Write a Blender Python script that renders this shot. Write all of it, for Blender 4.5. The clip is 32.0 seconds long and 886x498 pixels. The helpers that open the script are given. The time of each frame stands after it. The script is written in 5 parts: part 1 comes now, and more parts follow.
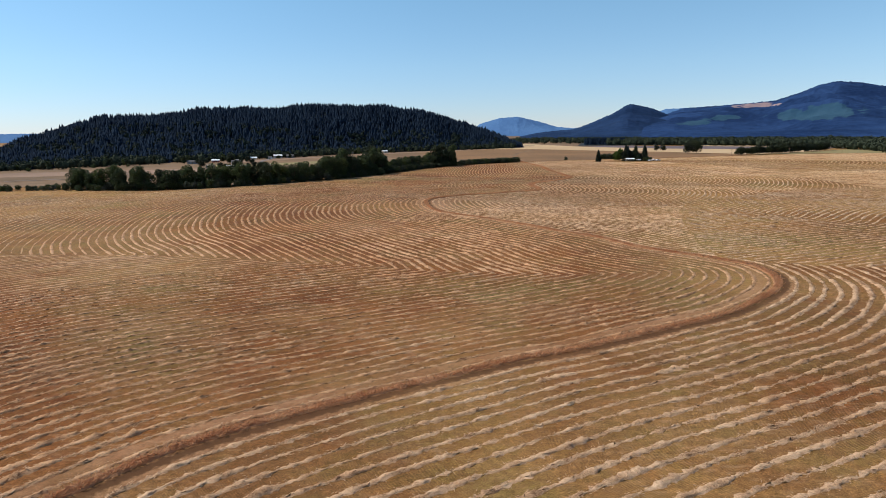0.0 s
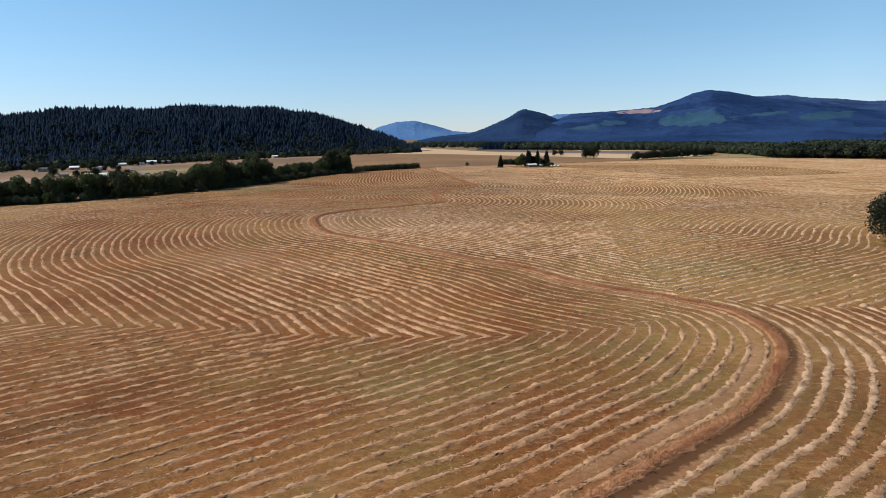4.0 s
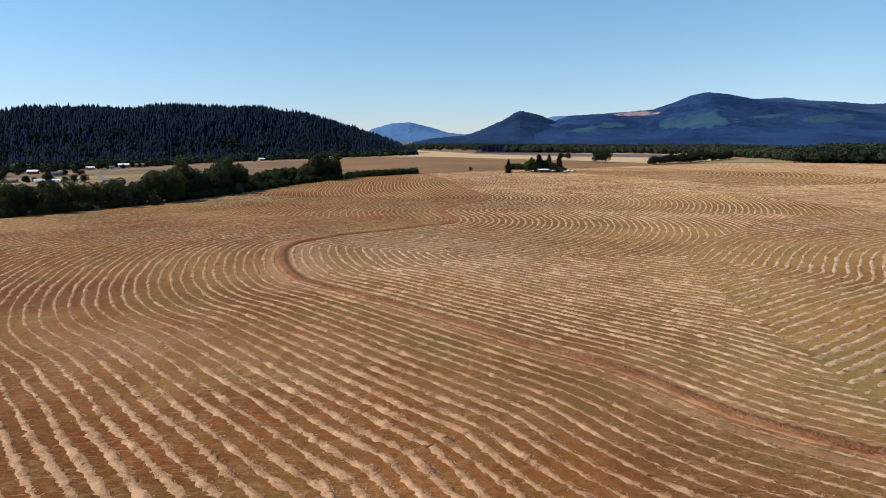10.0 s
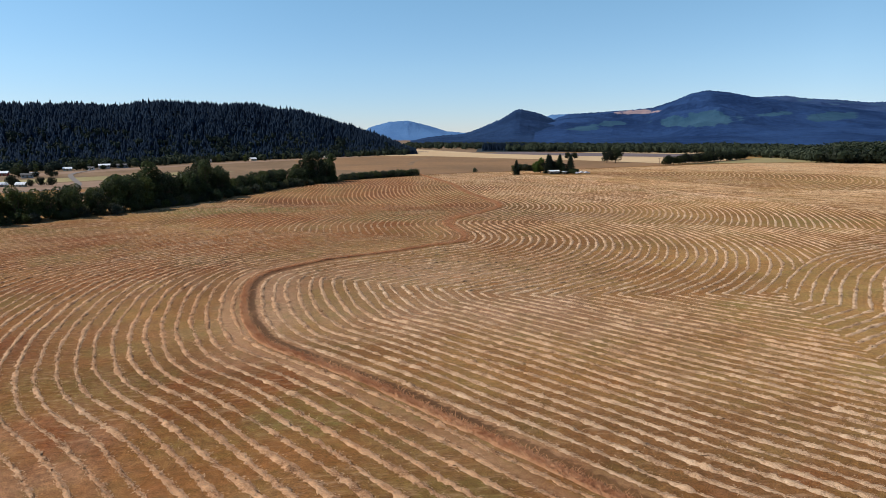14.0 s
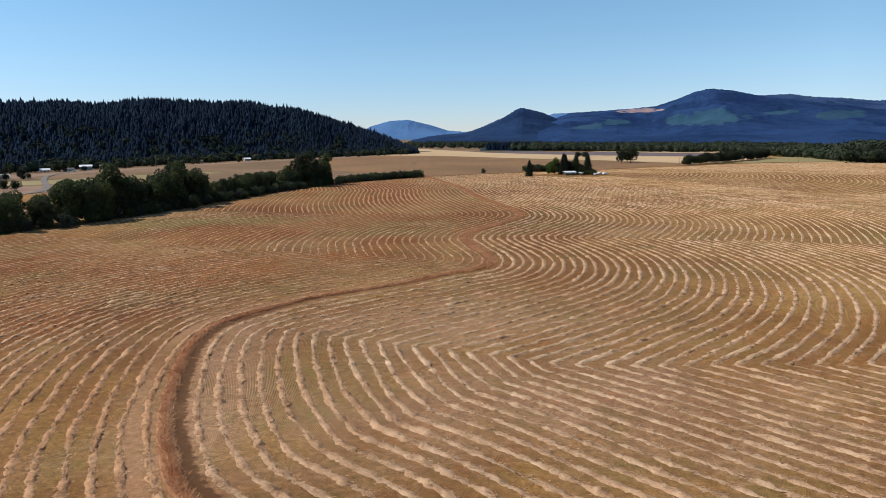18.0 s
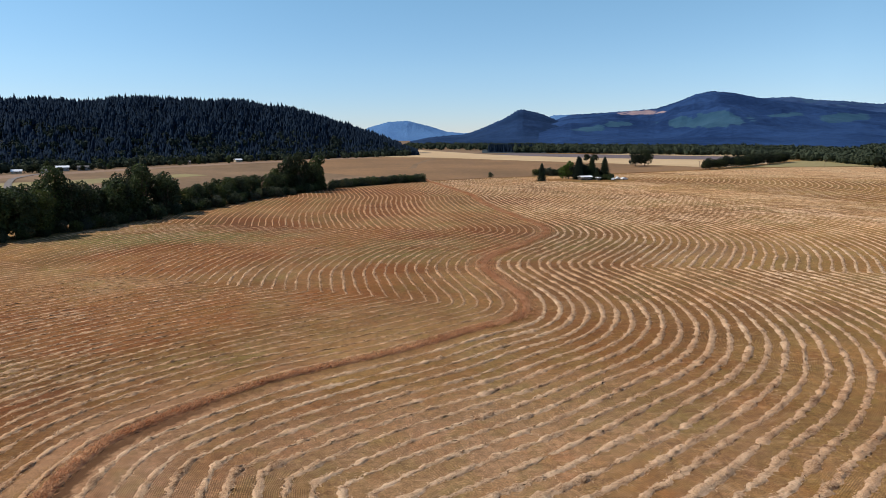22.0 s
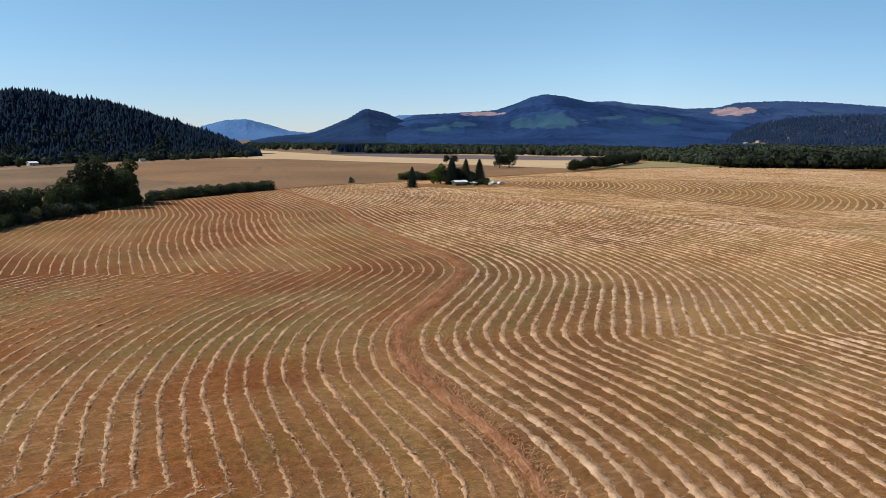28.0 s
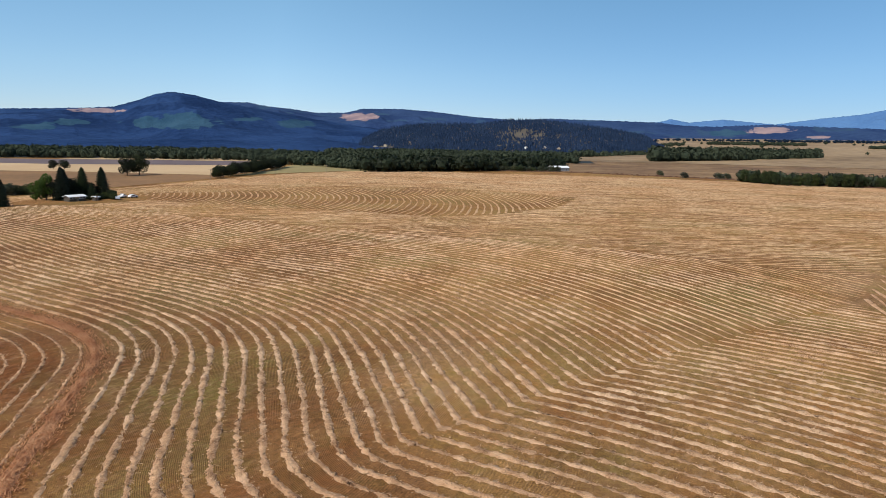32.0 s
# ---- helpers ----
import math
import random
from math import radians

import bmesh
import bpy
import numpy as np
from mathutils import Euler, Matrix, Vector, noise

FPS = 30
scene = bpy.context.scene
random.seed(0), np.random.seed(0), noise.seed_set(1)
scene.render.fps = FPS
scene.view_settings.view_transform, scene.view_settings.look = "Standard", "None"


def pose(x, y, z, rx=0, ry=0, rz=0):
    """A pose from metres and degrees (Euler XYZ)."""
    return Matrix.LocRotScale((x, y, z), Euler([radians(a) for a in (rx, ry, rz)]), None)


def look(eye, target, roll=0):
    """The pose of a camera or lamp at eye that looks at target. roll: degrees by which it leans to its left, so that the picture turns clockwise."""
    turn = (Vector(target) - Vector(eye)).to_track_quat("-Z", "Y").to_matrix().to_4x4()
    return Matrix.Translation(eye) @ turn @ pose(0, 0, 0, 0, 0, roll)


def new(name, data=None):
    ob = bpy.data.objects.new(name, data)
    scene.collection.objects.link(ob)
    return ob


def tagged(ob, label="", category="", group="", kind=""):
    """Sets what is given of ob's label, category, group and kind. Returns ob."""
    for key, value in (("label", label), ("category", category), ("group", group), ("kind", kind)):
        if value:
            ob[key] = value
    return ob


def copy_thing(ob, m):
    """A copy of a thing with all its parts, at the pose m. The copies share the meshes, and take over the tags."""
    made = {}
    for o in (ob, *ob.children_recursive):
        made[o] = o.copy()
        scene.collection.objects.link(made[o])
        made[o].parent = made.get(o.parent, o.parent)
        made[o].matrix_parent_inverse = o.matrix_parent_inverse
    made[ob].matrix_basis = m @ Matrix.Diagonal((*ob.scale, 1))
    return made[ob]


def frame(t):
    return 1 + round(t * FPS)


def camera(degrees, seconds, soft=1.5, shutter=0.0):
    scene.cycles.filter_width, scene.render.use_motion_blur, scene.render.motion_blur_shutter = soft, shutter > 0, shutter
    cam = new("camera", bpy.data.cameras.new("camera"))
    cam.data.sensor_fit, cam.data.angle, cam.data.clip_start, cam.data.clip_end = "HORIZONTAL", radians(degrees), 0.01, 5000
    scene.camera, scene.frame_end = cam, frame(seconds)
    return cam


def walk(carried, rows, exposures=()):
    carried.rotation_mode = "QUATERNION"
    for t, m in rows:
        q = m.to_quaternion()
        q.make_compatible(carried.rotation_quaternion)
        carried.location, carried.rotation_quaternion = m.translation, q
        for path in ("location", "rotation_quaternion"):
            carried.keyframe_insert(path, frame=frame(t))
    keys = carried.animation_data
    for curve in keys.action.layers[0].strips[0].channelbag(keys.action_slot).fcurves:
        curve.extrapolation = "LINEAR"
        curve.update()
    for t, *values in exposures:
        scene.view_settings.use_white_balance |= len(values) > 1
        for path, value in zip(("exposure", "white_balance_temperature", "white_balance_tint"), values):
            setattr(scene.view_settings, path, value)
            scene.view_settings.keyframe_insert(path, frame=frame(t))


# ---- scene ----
EXPOSURE = 0.04
cam = camera(70.3, 32.0, soft=0.8)
PATH = [
    (0, (0.583, -1.031, 25.639), (0.596, 0.936, 25.277), -0.7),
    (0.5, (0.488, 4.028, 25.596), (0.686, 5.985, 25.232), -0.5),
    (1, (0.188, 8.09, 25.789), (0.523, 10.028, 25.425), -0.4),
    (1.5, (0.454, 12.329, 25.896), (0.786, 14.267, 25.531), -0.5),
    (2, (0.547, 16.629, 25.882), (0.886, 18.567, 25.52), -0.4),
    (2.5, (0.863, 20.944, 25.8), (1.196, 22.883, 25.441), -0.5),
    (3, (1.577, 25.261, 25.69), (1.907, 27.201, 25.334), -0.5),
    (3.5, (2.61, 29.41, 25.756), (2.938, 31.351, 25.402), -0.5),
    (5.5, (4.017, 47.258, 26.78), (4.351, 49.199, 26.427), -0.4),
    (6, (4.33, 51.788, 26.793), (4.664, 53.728, 26.441), -0.4),
    (6.5, (4.727, 56.231, 26.827), (5.061, 58.171, 26.474), -0.4),
    (7, (5.125, 60.575, 26.85), (5.46, 62.515, 26.496), -0.5),
    (7.5, (5.503, 64.931, 26.823), (5.84, 66.871, 26.47), -0.5),
    (8, (5.953, 69.52, 26.681), (6.291, 71.459, 26.329), -0.4),
    (8.5, (6.474, 74.32, 26.442), (6.814, 76.26, 26.093), -0.4),
    (9, (6.914, 79.09, 26.234), (7.256, 81.03, 25.886), -0.4),
    (9.5, (7.285, 83.736, 26.114), (7.629, 85.675, 25.766), -0.3),
    (10, (7.668, 88.289, 26.038), (8.014, 90.227, 25.69), -0.3),
    (10.5, (8.074, 92.787, 25.99), (8.421, 94.725, 25.641), -0.3),
    (11, (8.488, 97.246, 25.988), (8.837, 99.184, 25.64), -0.3),
    (11.5, (8.892, 101.636, 26.026), (9.241, 103.575, 25.679), -0.3),
    (12, (9.266, 105.953, 26.099), (9.616, 107.891, 25.752), -0.3),
    (12.5, (9.609, 110.27, 26.184), (9.96, 112.208, 25.836), -0.3),
    (13, (9.925, 114.645, 26.262), (10.276, 116.582, 25.912), -0.3),
    (13.5, (10.223, 119.121, 26.315), (10.576, 121.058, 25.963), -0.3),
    (14, (10.551, 123.654, 26.322), (10.904, 125.591, 25.969), -0.3),
    (14.5, (10.9, 128.128, 26.293), (11.254, 130.065, 25.938), -0.4),
    (16.5, (12.192, 145.883, 25.837), (12.544, 147.819, 25.481), -0.4),
    (17, (12.652, 150.538, 25.754), (13.003, 152.475, 25.398), -0.4),
    (17.5, (13.077, 155.09, 25.69), (13.428, 157.026, 25.335), -0.4),
    (18, (13.447, 159.613, 25.612), (13.798, 161.55, 25.257), -0.4),
    (18.5, (13.78, 164.115, 25.519), (14.131, 166.052, 25.164), -0.4),
    (19, (14.104, 168.567, 25.435), (14.456, 170.504, 25.08), -0.3),
    (19.5, (14.449, 173.04, 25.352), (14.802, 174.976, 24.997), -0.2),
    (20, (14.833, 177.471, 25.279), (15.187, 179.408, 24.924), -0.2),
    (20.5, (15.251, 181.745, 25.232), (15.606, 183.681, 24.879), -0.2),
    (21, (15.687, 185.926, 25.208), (16.043, 187.863, 24.856), -0.2),
    (21.5, (16.117, 190.164, 25.195), (16.473, 192.101, 24.844), -0.1),
    (22, (16.502, 194.505, 25.177), (16.859, 196.442, 24.826), -0.1),
    (22.5, (16.817, 198.854, 25.176), (17.176, 200.79, 24.824), -0.0),
    (23, (17.082, 203.066, 25.216), (17.442, 205.001, 24.861), -0.0),
    (23.5, (17.341, 207.128, 25.263), (17.702, 209.063, 24.907), 0.0),
    (24, (17.612, 211.123, 25.316), (17.973, 213.057, 24.959), 0.1),
    (24.5, (17.872, 215.174, 25.385), (18.239, 217.107, 25.027), 0.2),
    (26.5, (19.08, 235.993, 24.743), (19.662, 237.874, 24.393), 0.2),
    (27, (19.984, 239.952, 24.695), (20.64, 241.809, 24.345), 0.2),
    (27.5, (20.957, 243.743, 24.794), (21.689, 245.571, 24.443), 0.2),
    (28, (21.964, 247.489, 24.957), (22.777, 249.282, 24.606), 0.2),
    (28.5, (23.1, 251.269, 25.042), (23.993, 253.024, 24.691), 0.2),
    (29, (24.456, 255.119, 25.069), (25.431, 256.83, 24.721), 0.2),
    (29.5, (26.04, 258.865, 25.157), (27.099, 260.525, 24.81), 0.1),
    (30, (27.841, 262.42, 25.281), (28.99, 264.02, 24.934), 0.0),
    (30.5, (29.78, 265.891, 25.389), (31.031, 267.412, 25.042), -0.0),
    (31, (31.647, 269.239, 25.581), (33.019, 270.654, 25.235), 0.1),
    (31.5, (33.307, 272.249, 25.96), (34.813, 273.52, 25.618), 0.5),
    (32, (34.91, 274.779, 26.429), (36.552, 275.871, 26.095), 1.0),
]
walk(cam, [(t, look(eye, target, roll)) for t, eye, target, roll in PATH], [(0.0, EXPOSURE), (32.0, EXPOSURE)])

# ---- sky and sun ----
SUN_AZ, SUN_EL = radians(-76.0), radians(47.0)  # clockwise from +y
world = bpy.data.worlds.new("sky")
scene.world = world
world.use_nodes = True
wn = world.node_tree.nodes
sky = wn.new("ShaderNodeTexSky")
sky.sky_type = "NISHITA"
sky.sun_disc = False
sky.sun_elevation, sky.sun_rotation = SUN_EL, SUN_AZ
sky.altitude, sky.air_density, sky.dust_density, sky.ozone_density = 1300.0, 1.0, 0.02, 4.2
wn["Background"].inputs["Strength"].default_value = 0.12
# dry clear air: the sky keeps its blue down to the horizon
up = wn.new("ShaderNodeTexCoord")
split = wn.new("ShaderNodeSeparateXYZ")
clear = wn.new("ShaderNodeValToRGB")
tint = wn.new("ShaderNodeMix")
tint.data_type, tint.blend_type = "RGBA", "MULTIPLY"
tint.inputs[0].default_value = 1.0
clear.color_ramp.elements[0].color = (0.74, 0.77, 0.96, 1.0)
for z, c in ((0.10, (0.93, 1.01, 1.03, 1.0)), (0.30, (1.10, 1.33, 1.16, 1.0))):
    clear.color_ramp.elements.new(z).color = c
clear.color_ramp.elements[3].position, clear.color_ramp.elements[3].color = 0.65, (1.06, 1.08, 1.08, 1.0)
# and it deepens away from the sun, to the east
east, deep = wn.new("ShaderNodeValToRGB"), wn.new("ShaderNodeMix")
deep.data_type, deep.blend_type = "RGBA", "MULTIPLY"
deep.inputs[0].default_value = 1.0
east.color_ramp.elements[0].position, east.color_ramp.elements[0].color = 0.0, (1.0, 1.0, 1.0, 1.0)
mild = east.color_ramp.elements.new(0.66)
mild.color = (1.09, 1.07, 1.05, 1.0)
east.color_ramp.elements[2].position, east.color_ramp.elements[2].color = 1.0, (0.64, 0.71, 0.78, 1.0)
for a, b in ((split.outputs["X"], east.inputs[0]), (tint.outputs[2], deep.inputs[6]), (east.outputs[0], deep.inputs[7]), (deep.outputs[2], wn["Background"].inputs["Color"])):
    world.node_tree.links.new(a, b)
for a, b in ((up.outputs["Generated"], split.inputs[0]), (split.outputs["Z"], clear.inputs[0]), (sky.outputs[0], tint.inputs[6]), (clear.outputs[0], tint.inputs[7])):
    world.node_tree.links.new(a, b)
to_sun = Vector((math.sin(SUN_AZ) * math.cos(SUN_EL), math.cos(SUN_AZ) * math.cos(SUN_EL), math.sin(SUN_EL)))
lamp = bpy.data.lights.new("sun", "SUN")
lamp.energy, lamp.angle, lamp.color = 4.9, radians(0.53), (1.0, 0.925, 0.82)
sun = new("sun", lamp)
sun.matrix_world = look(to_sun * 100, (0, 0, 0))


# ---- materials ----
def shade(name, rough=0.9, spec=0.2):
    m = bpy.data.materials.new(name)
    m.use_nodes = True
    nt = m.node_tree
    b = nt.nodes["Principled BSDF"]
    b.inputs["Roughness"].default_value = rough
    b.inputs["Specular IOR Level"].default_value = spec
    return m, nt, b


def nd(nt, kind, **values):
    n = nt.nodes.new(kind)
    for k, v in values.items():
        n.inputs[k.replace("_", " ")].default_value = v
    return n


def grain(nt, scale, detail=4.0, where=None, rough=0.55):
    n = nd(nt, "ShaderNodeTexNoise", Scale=scale, Detail=detail, Roughness=rough)
    nt.links.new(where or coords(nt), n.inputs["Vector"])
    return n.outputs["Fac"]


def coords(nt):
    for n in nt.nodes:
        if n.type == "NEW_GEOMETRY":
            return n.outputs["Position"]
    return nt.nodes.new("ShaderNodeNewGeometry").outputs["Position"]


def ramp(nt, fac, stops):
    r = nt.nodes.new("ShaderNodeValToRGB")
    el = r.color_ramp.elements
    while len(el) < len(stops):
        el.new(0.5)
    for e, (p, c) in zip(el, stops):
        e.position, e.color = p, (*c, 1.0) if len(c) == 3 else c
    nt.links.new(fac, r.inputs[0])
    return r.outputs[0]


def grey(v):
    return (v, v, v)


def blend(nt, fac, a, b, mode="MIX"):
    n = nt.nodes.new("ShaderNodeMix")
    n.data_type, n.blend_type = "RGBA", mode
    for sock, v in ((n.inputs[0], fac), (n.inputs[6], a), (n.inputs[7], b)):
        if isinstance(v, (int, float)):
            sock.default_value = v
        elif isinstance(v, tuple):
            sock.default_value = (*v, 1.0)
        else:
            nt.links.new(v, sock)
    return n.outputs[2]


def maths(nt, op, a, b=0.0):
    n = nt.nodes.new("ShaderNodeMath")
    n.operation = op
    for sock, v in zip(n.inputs, (a, b)):
        if isinstance(v, (int, float)):
            sock.default_value = v
        else:
            nt.links.new(v, sock)
    return n.outputs[0]


def bumped(nt, b, height, strength=0.4, distance=0.05):
    n = nd(nt, "ShaderNodeBump", Strength=strength, Distance=distance)
    nt.links.new(height, n.inputs["Height"])
    nt.links.new(n.outputs[0], b.inputs["Normal"])


def two_tone(name, dark, light, scale, fine, rough=0.9, bump=0.4, distance=0.05, per_object=0.0, per_island=0.0, spec=0.2):
    """A surface between two colours, with broad patches and a fine grain."""
    m, nt, b = shade(name, rough, spec)
    f = maths(nt, "ADD", maths(nt, "MULTIPLY", grain(nt, scale, 3), 0.6), maths(nt, "MULTIPLY", grain(nt, fine, 4), 0.4))
    c = ramp(nt, f, [(0.34, dark), (0.66, light)])
    if per_object:
        info = nt.nodes.new("ShaderNodeObjectInfo")
        c = blend(nt, 1.0, c, ramp(nt, info.outputs["Random"], [(0, grey(1 - per_object)), (1, grey(1.0))]), "MULTIPLY")
    if per_island:
        geo = nt.nodes.new("ShaderNodeNewGeometry")
        c = blend(nt, 1.0, c, ramp(nt, geo.outputs["Random Per Island"], [(0, grey(1 - per_island)), (1, grey(1.0))]), "MULTIPLY")
    nt.links.new(c, b.inputs["Base Color"])
    if bump:
        bumped(nt, b, grain(nt, fine, 5), bump, distance)
    return m


def stubble():
    """Mown grass-seed field: tan, red-brown and olive patches, drill lines along the swaths, bare wheel track by the berm."""
    m, nt, b = shade("stubble", 0.95, 0.1)
    pos = coords(nt)
    at = nt.nodes.new("ShaderNodeAttribute")
    at.attribute_name = "swath"
    d = at.outputs["Fac"]
    broad, mid = grain(nt, 0.022, 4), grain(nt, 0.13, 4)
    fine, speck = grain(nt, 1.6, 5), grain(nt, 9.0, 5, rough=0.7)
    base = ramp(nt, maths(nt, "ADD", maths(nt, "MULTIPLY", broad, 0.7), maths(nt, "MULTIPLY", mid, 0.3)),
                [(0.36, STUB[0]), (0.46, STUB[1]), (0.55, STUB[2]), (0.66, STUB[3])])
    side = maths(nt, "ADD", maths(nt, "MULTIPLY", maths(nt, "ADD", d, 42.0), 0.008), maths(nt, "MULTIPLY", maths(nt, "SUBTRACT", grain(nt, 0.03, 4), 0.5), 2.6))
    side = maths(nt, "ADD", side, maths(nt, "MULTIPLY", maths(nt, "MAXIMUM", maths(nt, "SUBTRACT", -55.0, d), 0.0), 0.02))
    base = blend(nt, 1.0, base, ramp(nt, side, [(0.0, STUB_RED), (0.35, (0.97, 0.93, 0.88)), (1.0, STUB_OLIVE)]), "MULTIPLY")
    green = ramp(nt, grain(nt, 0.035, 4, rough=0.6), [(0.50, grey(0)), (0.66, grey(0.5))])
    base = blend(nt, maths(nt, "MULTIPLY", green, ramp(nt, fine, [(0.35, grey(0.3)), (0.6, grey(1))])), base, STUB_GREEN)
    tone = nt.nodes.new("ShaderNodeAttribute")
    tone.attribute_name = "tone"
    torn = maths(nt, "ADD", tone.outputs["Fac"], maths(nt, "MULTIPLY", maths(nt, "SUBTRACT", grain(nt, 0.12, 5, rough=0.65), 0.5), 1.5))
    base = blend(nt, maths(nt, "MULTIPLY", ramp(nt, torn, [(0.15, grey(0)), (0.95, grey(0.9))]), ramp(nt, fine, [(0.35, grey(0.35)), (0.6, grey(1))])), base, STUB_GREEN)
    base = blend(nt, ramp(nt, maths(nt, "MULTIPLY", torn, -1.0), [(0.10, grey(0)), (0.9, grey(0.8))]), base, STUB_BARE)
    tuft = ramp(nt, grain(nt, 0.22, 5, rough=0.65), [(0.50, grey(0)), (0.62, grey(0.7))])
    base = blend(nt, tuft, base, blend(nt, 1.0, base, (0.86, 0.97, 0.82), "MULTIPLY"))
    rust = ramp(nt, grain(nt, 0.17, 5, rough=0.65), [(0.52, grey(0)), (0.68, grey(0.55))])
    base = blend(nt, rust, base, blend(nt, 1.0, base, (1.06, 0.84, 0.70), "MULTIPLY"))
    base = blend(nt, 0.75, base, ramp(nt, fine, [(0.28, grey(0.55)), (0.72, grey(1.35))]), "MULTIPLY")
    base = blend(nt, 0.9, base, ramp(nt, speck, [(0.36, grey(0.42)), (0.64, grey(1.55))]), "MULTIPLY")
    swept = nd(nt, "ShaderNodeMapping", Scale=(0.55, 1.7, 1.0), Rotation=(0.0, 0.0, 0.25))
    nt.links.new(pos, swept.inputs["Vector"])
    litter = ramp(nt, grain(nt, 0.9, 6, swept.outputs[0], 0.72), [(0.52, grey(0)), (0.66, grey(0.36))])
    strewn = ramp(nt, grain(nt, 0.05, 3), [(0.40, grey(0.15)), (0.62, grey(1))])
    base = blend(nt, maths(nt, "MULTIPLY", litter, strewn), base, STRAW[1])
    line = maths(nt, "SINE", maths(nt, "MULTIPLY", maths(nt, "ADD", d, maths(nt, "MULTIPLY", mid, 0.25)), 2 * math.pi / 0.16))
    line01 = maths(nt, "ADD", maths(nt, "MULTIPLY", line, 0.5), 0.5)
    keep = ramp(nt, grain(nt, 0.09, 4), [(0.42, grey(0.0)), (0.60, grey(0.85))])
    keep = maths(nt, "MULTIPLY", keep, ramp(nt, maths(nt, "ADD", maths(nt, "MULTIPLY", d, 0.1), 0.5), [(0.3, grey(0.15)), (0.8, grey(1))]))
    base = blend(nt, keep, base, blend(nt, 1.0, base, ramp(nt, line01, [(0.0, grey(0.6)), (1.0, grey(1.25))]), "MULTIPLY"))
    split = nt.nodes.new("ShaderNodeSeparateXYZ")
    nt.links.new(pos, split.inputs[0])
    south = ramp(nt, maths(nt, "DIVIDE", split.outputs["Y"], 400.0), [(0.62, grey(1)), (0.67, grey(0))])  # ditch, its painted shade and track peter out to the north
    soil = ramp(nt, maths(nt, "ADD", maths(nt, "MULTIPLY", fine, 0.5), maths(nt, "MULTIPLY", mid, 0.5)), [(0.35, SOIL[0]), (0.65, SOIL[1])])
    soil = blend(nt, 0.8, soil, ramp(nt, speck, [(0.34, grey(0.7)), (0.66, grey(1.3))]), "MULTIPLY")
    frayed = maths(nt, "ADD", d, maths(nt, "MULTIPLY", maths(nt, "SUBTRACT", fine, 0.5), 1.3))
    bare = ramp(nt, maths(nt, "ADD", maths(nt, "DIVIDE", frayed, 12.0), 0.5), [(0.20, grey(0)), (0.235, grey(0.9)), (0.31, grey(0.75)), (0.345, grey(0.15)), (0.46, grey(0.3)), (0.62, grey(0.3)), (0.65, grey(0.8)), (0.70, grey(0.7)), (0.74, grey(0))])
    worn = ramp(nt, grain(nt, 0.05, 3), [(0.40, grey(0.45)), (0.55, grey(1))])
    track = maths(nt, "MULTIPLY", bare, maths(nt, "MULTIPLY", worn, maths(nt, "ADD", maths(nt, "MULTIPLY", south, 0.75), 0.25)))
    base = blend(nt, maths(nt, "MULTIPLY", track, 0.7), base, soil)
    # dark band right of the berm: ditch soil plus the berm's shadow as colour
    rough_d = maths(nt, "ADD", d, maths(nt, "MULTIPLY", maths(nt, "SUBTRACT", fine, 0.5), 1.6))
    shade_band = ramp(nt, maths(nt, "DIVIDE", rough_d, 4.0), [(0.10, grey(0)), (0.17, grey(1)), (0.38, grey(0.95)), (0.48, grey(0))])
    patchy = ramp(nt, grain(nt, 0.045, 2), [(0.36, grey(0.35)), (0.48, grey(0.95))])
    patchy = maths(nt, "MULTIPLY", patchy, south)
    base = blend(nt, maths(nt, "MULTIPLY", shade_band, patchy), base, DITCH_SHADE)
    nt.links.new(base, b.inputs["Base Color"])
    ridged = maths(nt, "MULTIPLY", line01, maths(nt, "MULTIPLY", keep, maths(nt, "SUBTRACT", 1.0, track)))
    bumped(nt, b, maths(nt, "ADD", maths(nt, "MULTIPLY", ridged, 0.6), maths(nt, "MULTIPLY", speck, 1.2)), 0.5, 0.08)
    return m


def see_through(nt, b, share):
    """Lets part of the light through thin stuff."""
    glow, mix = nt.nodes.new("ShaderNodeBsdfTranslucent"), nt.nodes.new("ShaderNodeMixShader")
    nt.links.new(b.inputs["Base Color"].links[0].from_socket, glow.inputs["Color"])
    mix.inputs[0].default_value = share
    nt.links.new(b.outputs[0], mix.inputs[1])
    nt.links.new(glow.outputs[0], mix.inputs[2])
    nt.links.new(mix.outputs[0], nt.nodes["Material Output"].inputs["Surface"])


def straw(name="straw", cast=(1.0, 1.0, 1.0)):
    m, nt, b = shade(name, 0.85, 0.25)
    f = maths(nt, "ADD", maths(nt, "MULTIPLY", grain(nt, 0.5, 4), 0.45), maths(nt, "MULTIPLY", grain(nt, 7.0, 6, rough=0.8), 0.55))
    f = maths(nt, "ADD", maths(nt, "MULTIPLY", f, 0.72), maths(nt, "MULTIPLY", grain(nt, 22.0, 4, rough=0.8), 0.28))
    c = ramp(nt, f, [(0.42, STRAW[0]), (0.47, STRAW[1]), (0.57, STRAW[2])])
    big = ramp(nt, grain(nt, 0.025, 3), [(0.38, (0.90, 0.80, 0.70)), (0.62, (1.0, 1.0, 0.97))])
    c = blend(nt, 1.0, c, big, "MULTIPLY")
    c = blend(nt, 1.0, c, cast, "MULTIPLY")
    nt.links.new(c, b.inputs["Base Color"])
    bumped(nt, b, grain(nt, 9.0, 6, rough=0.75), 0.6, 0.08)
    see_through(nt, b, 0.35)
    return m


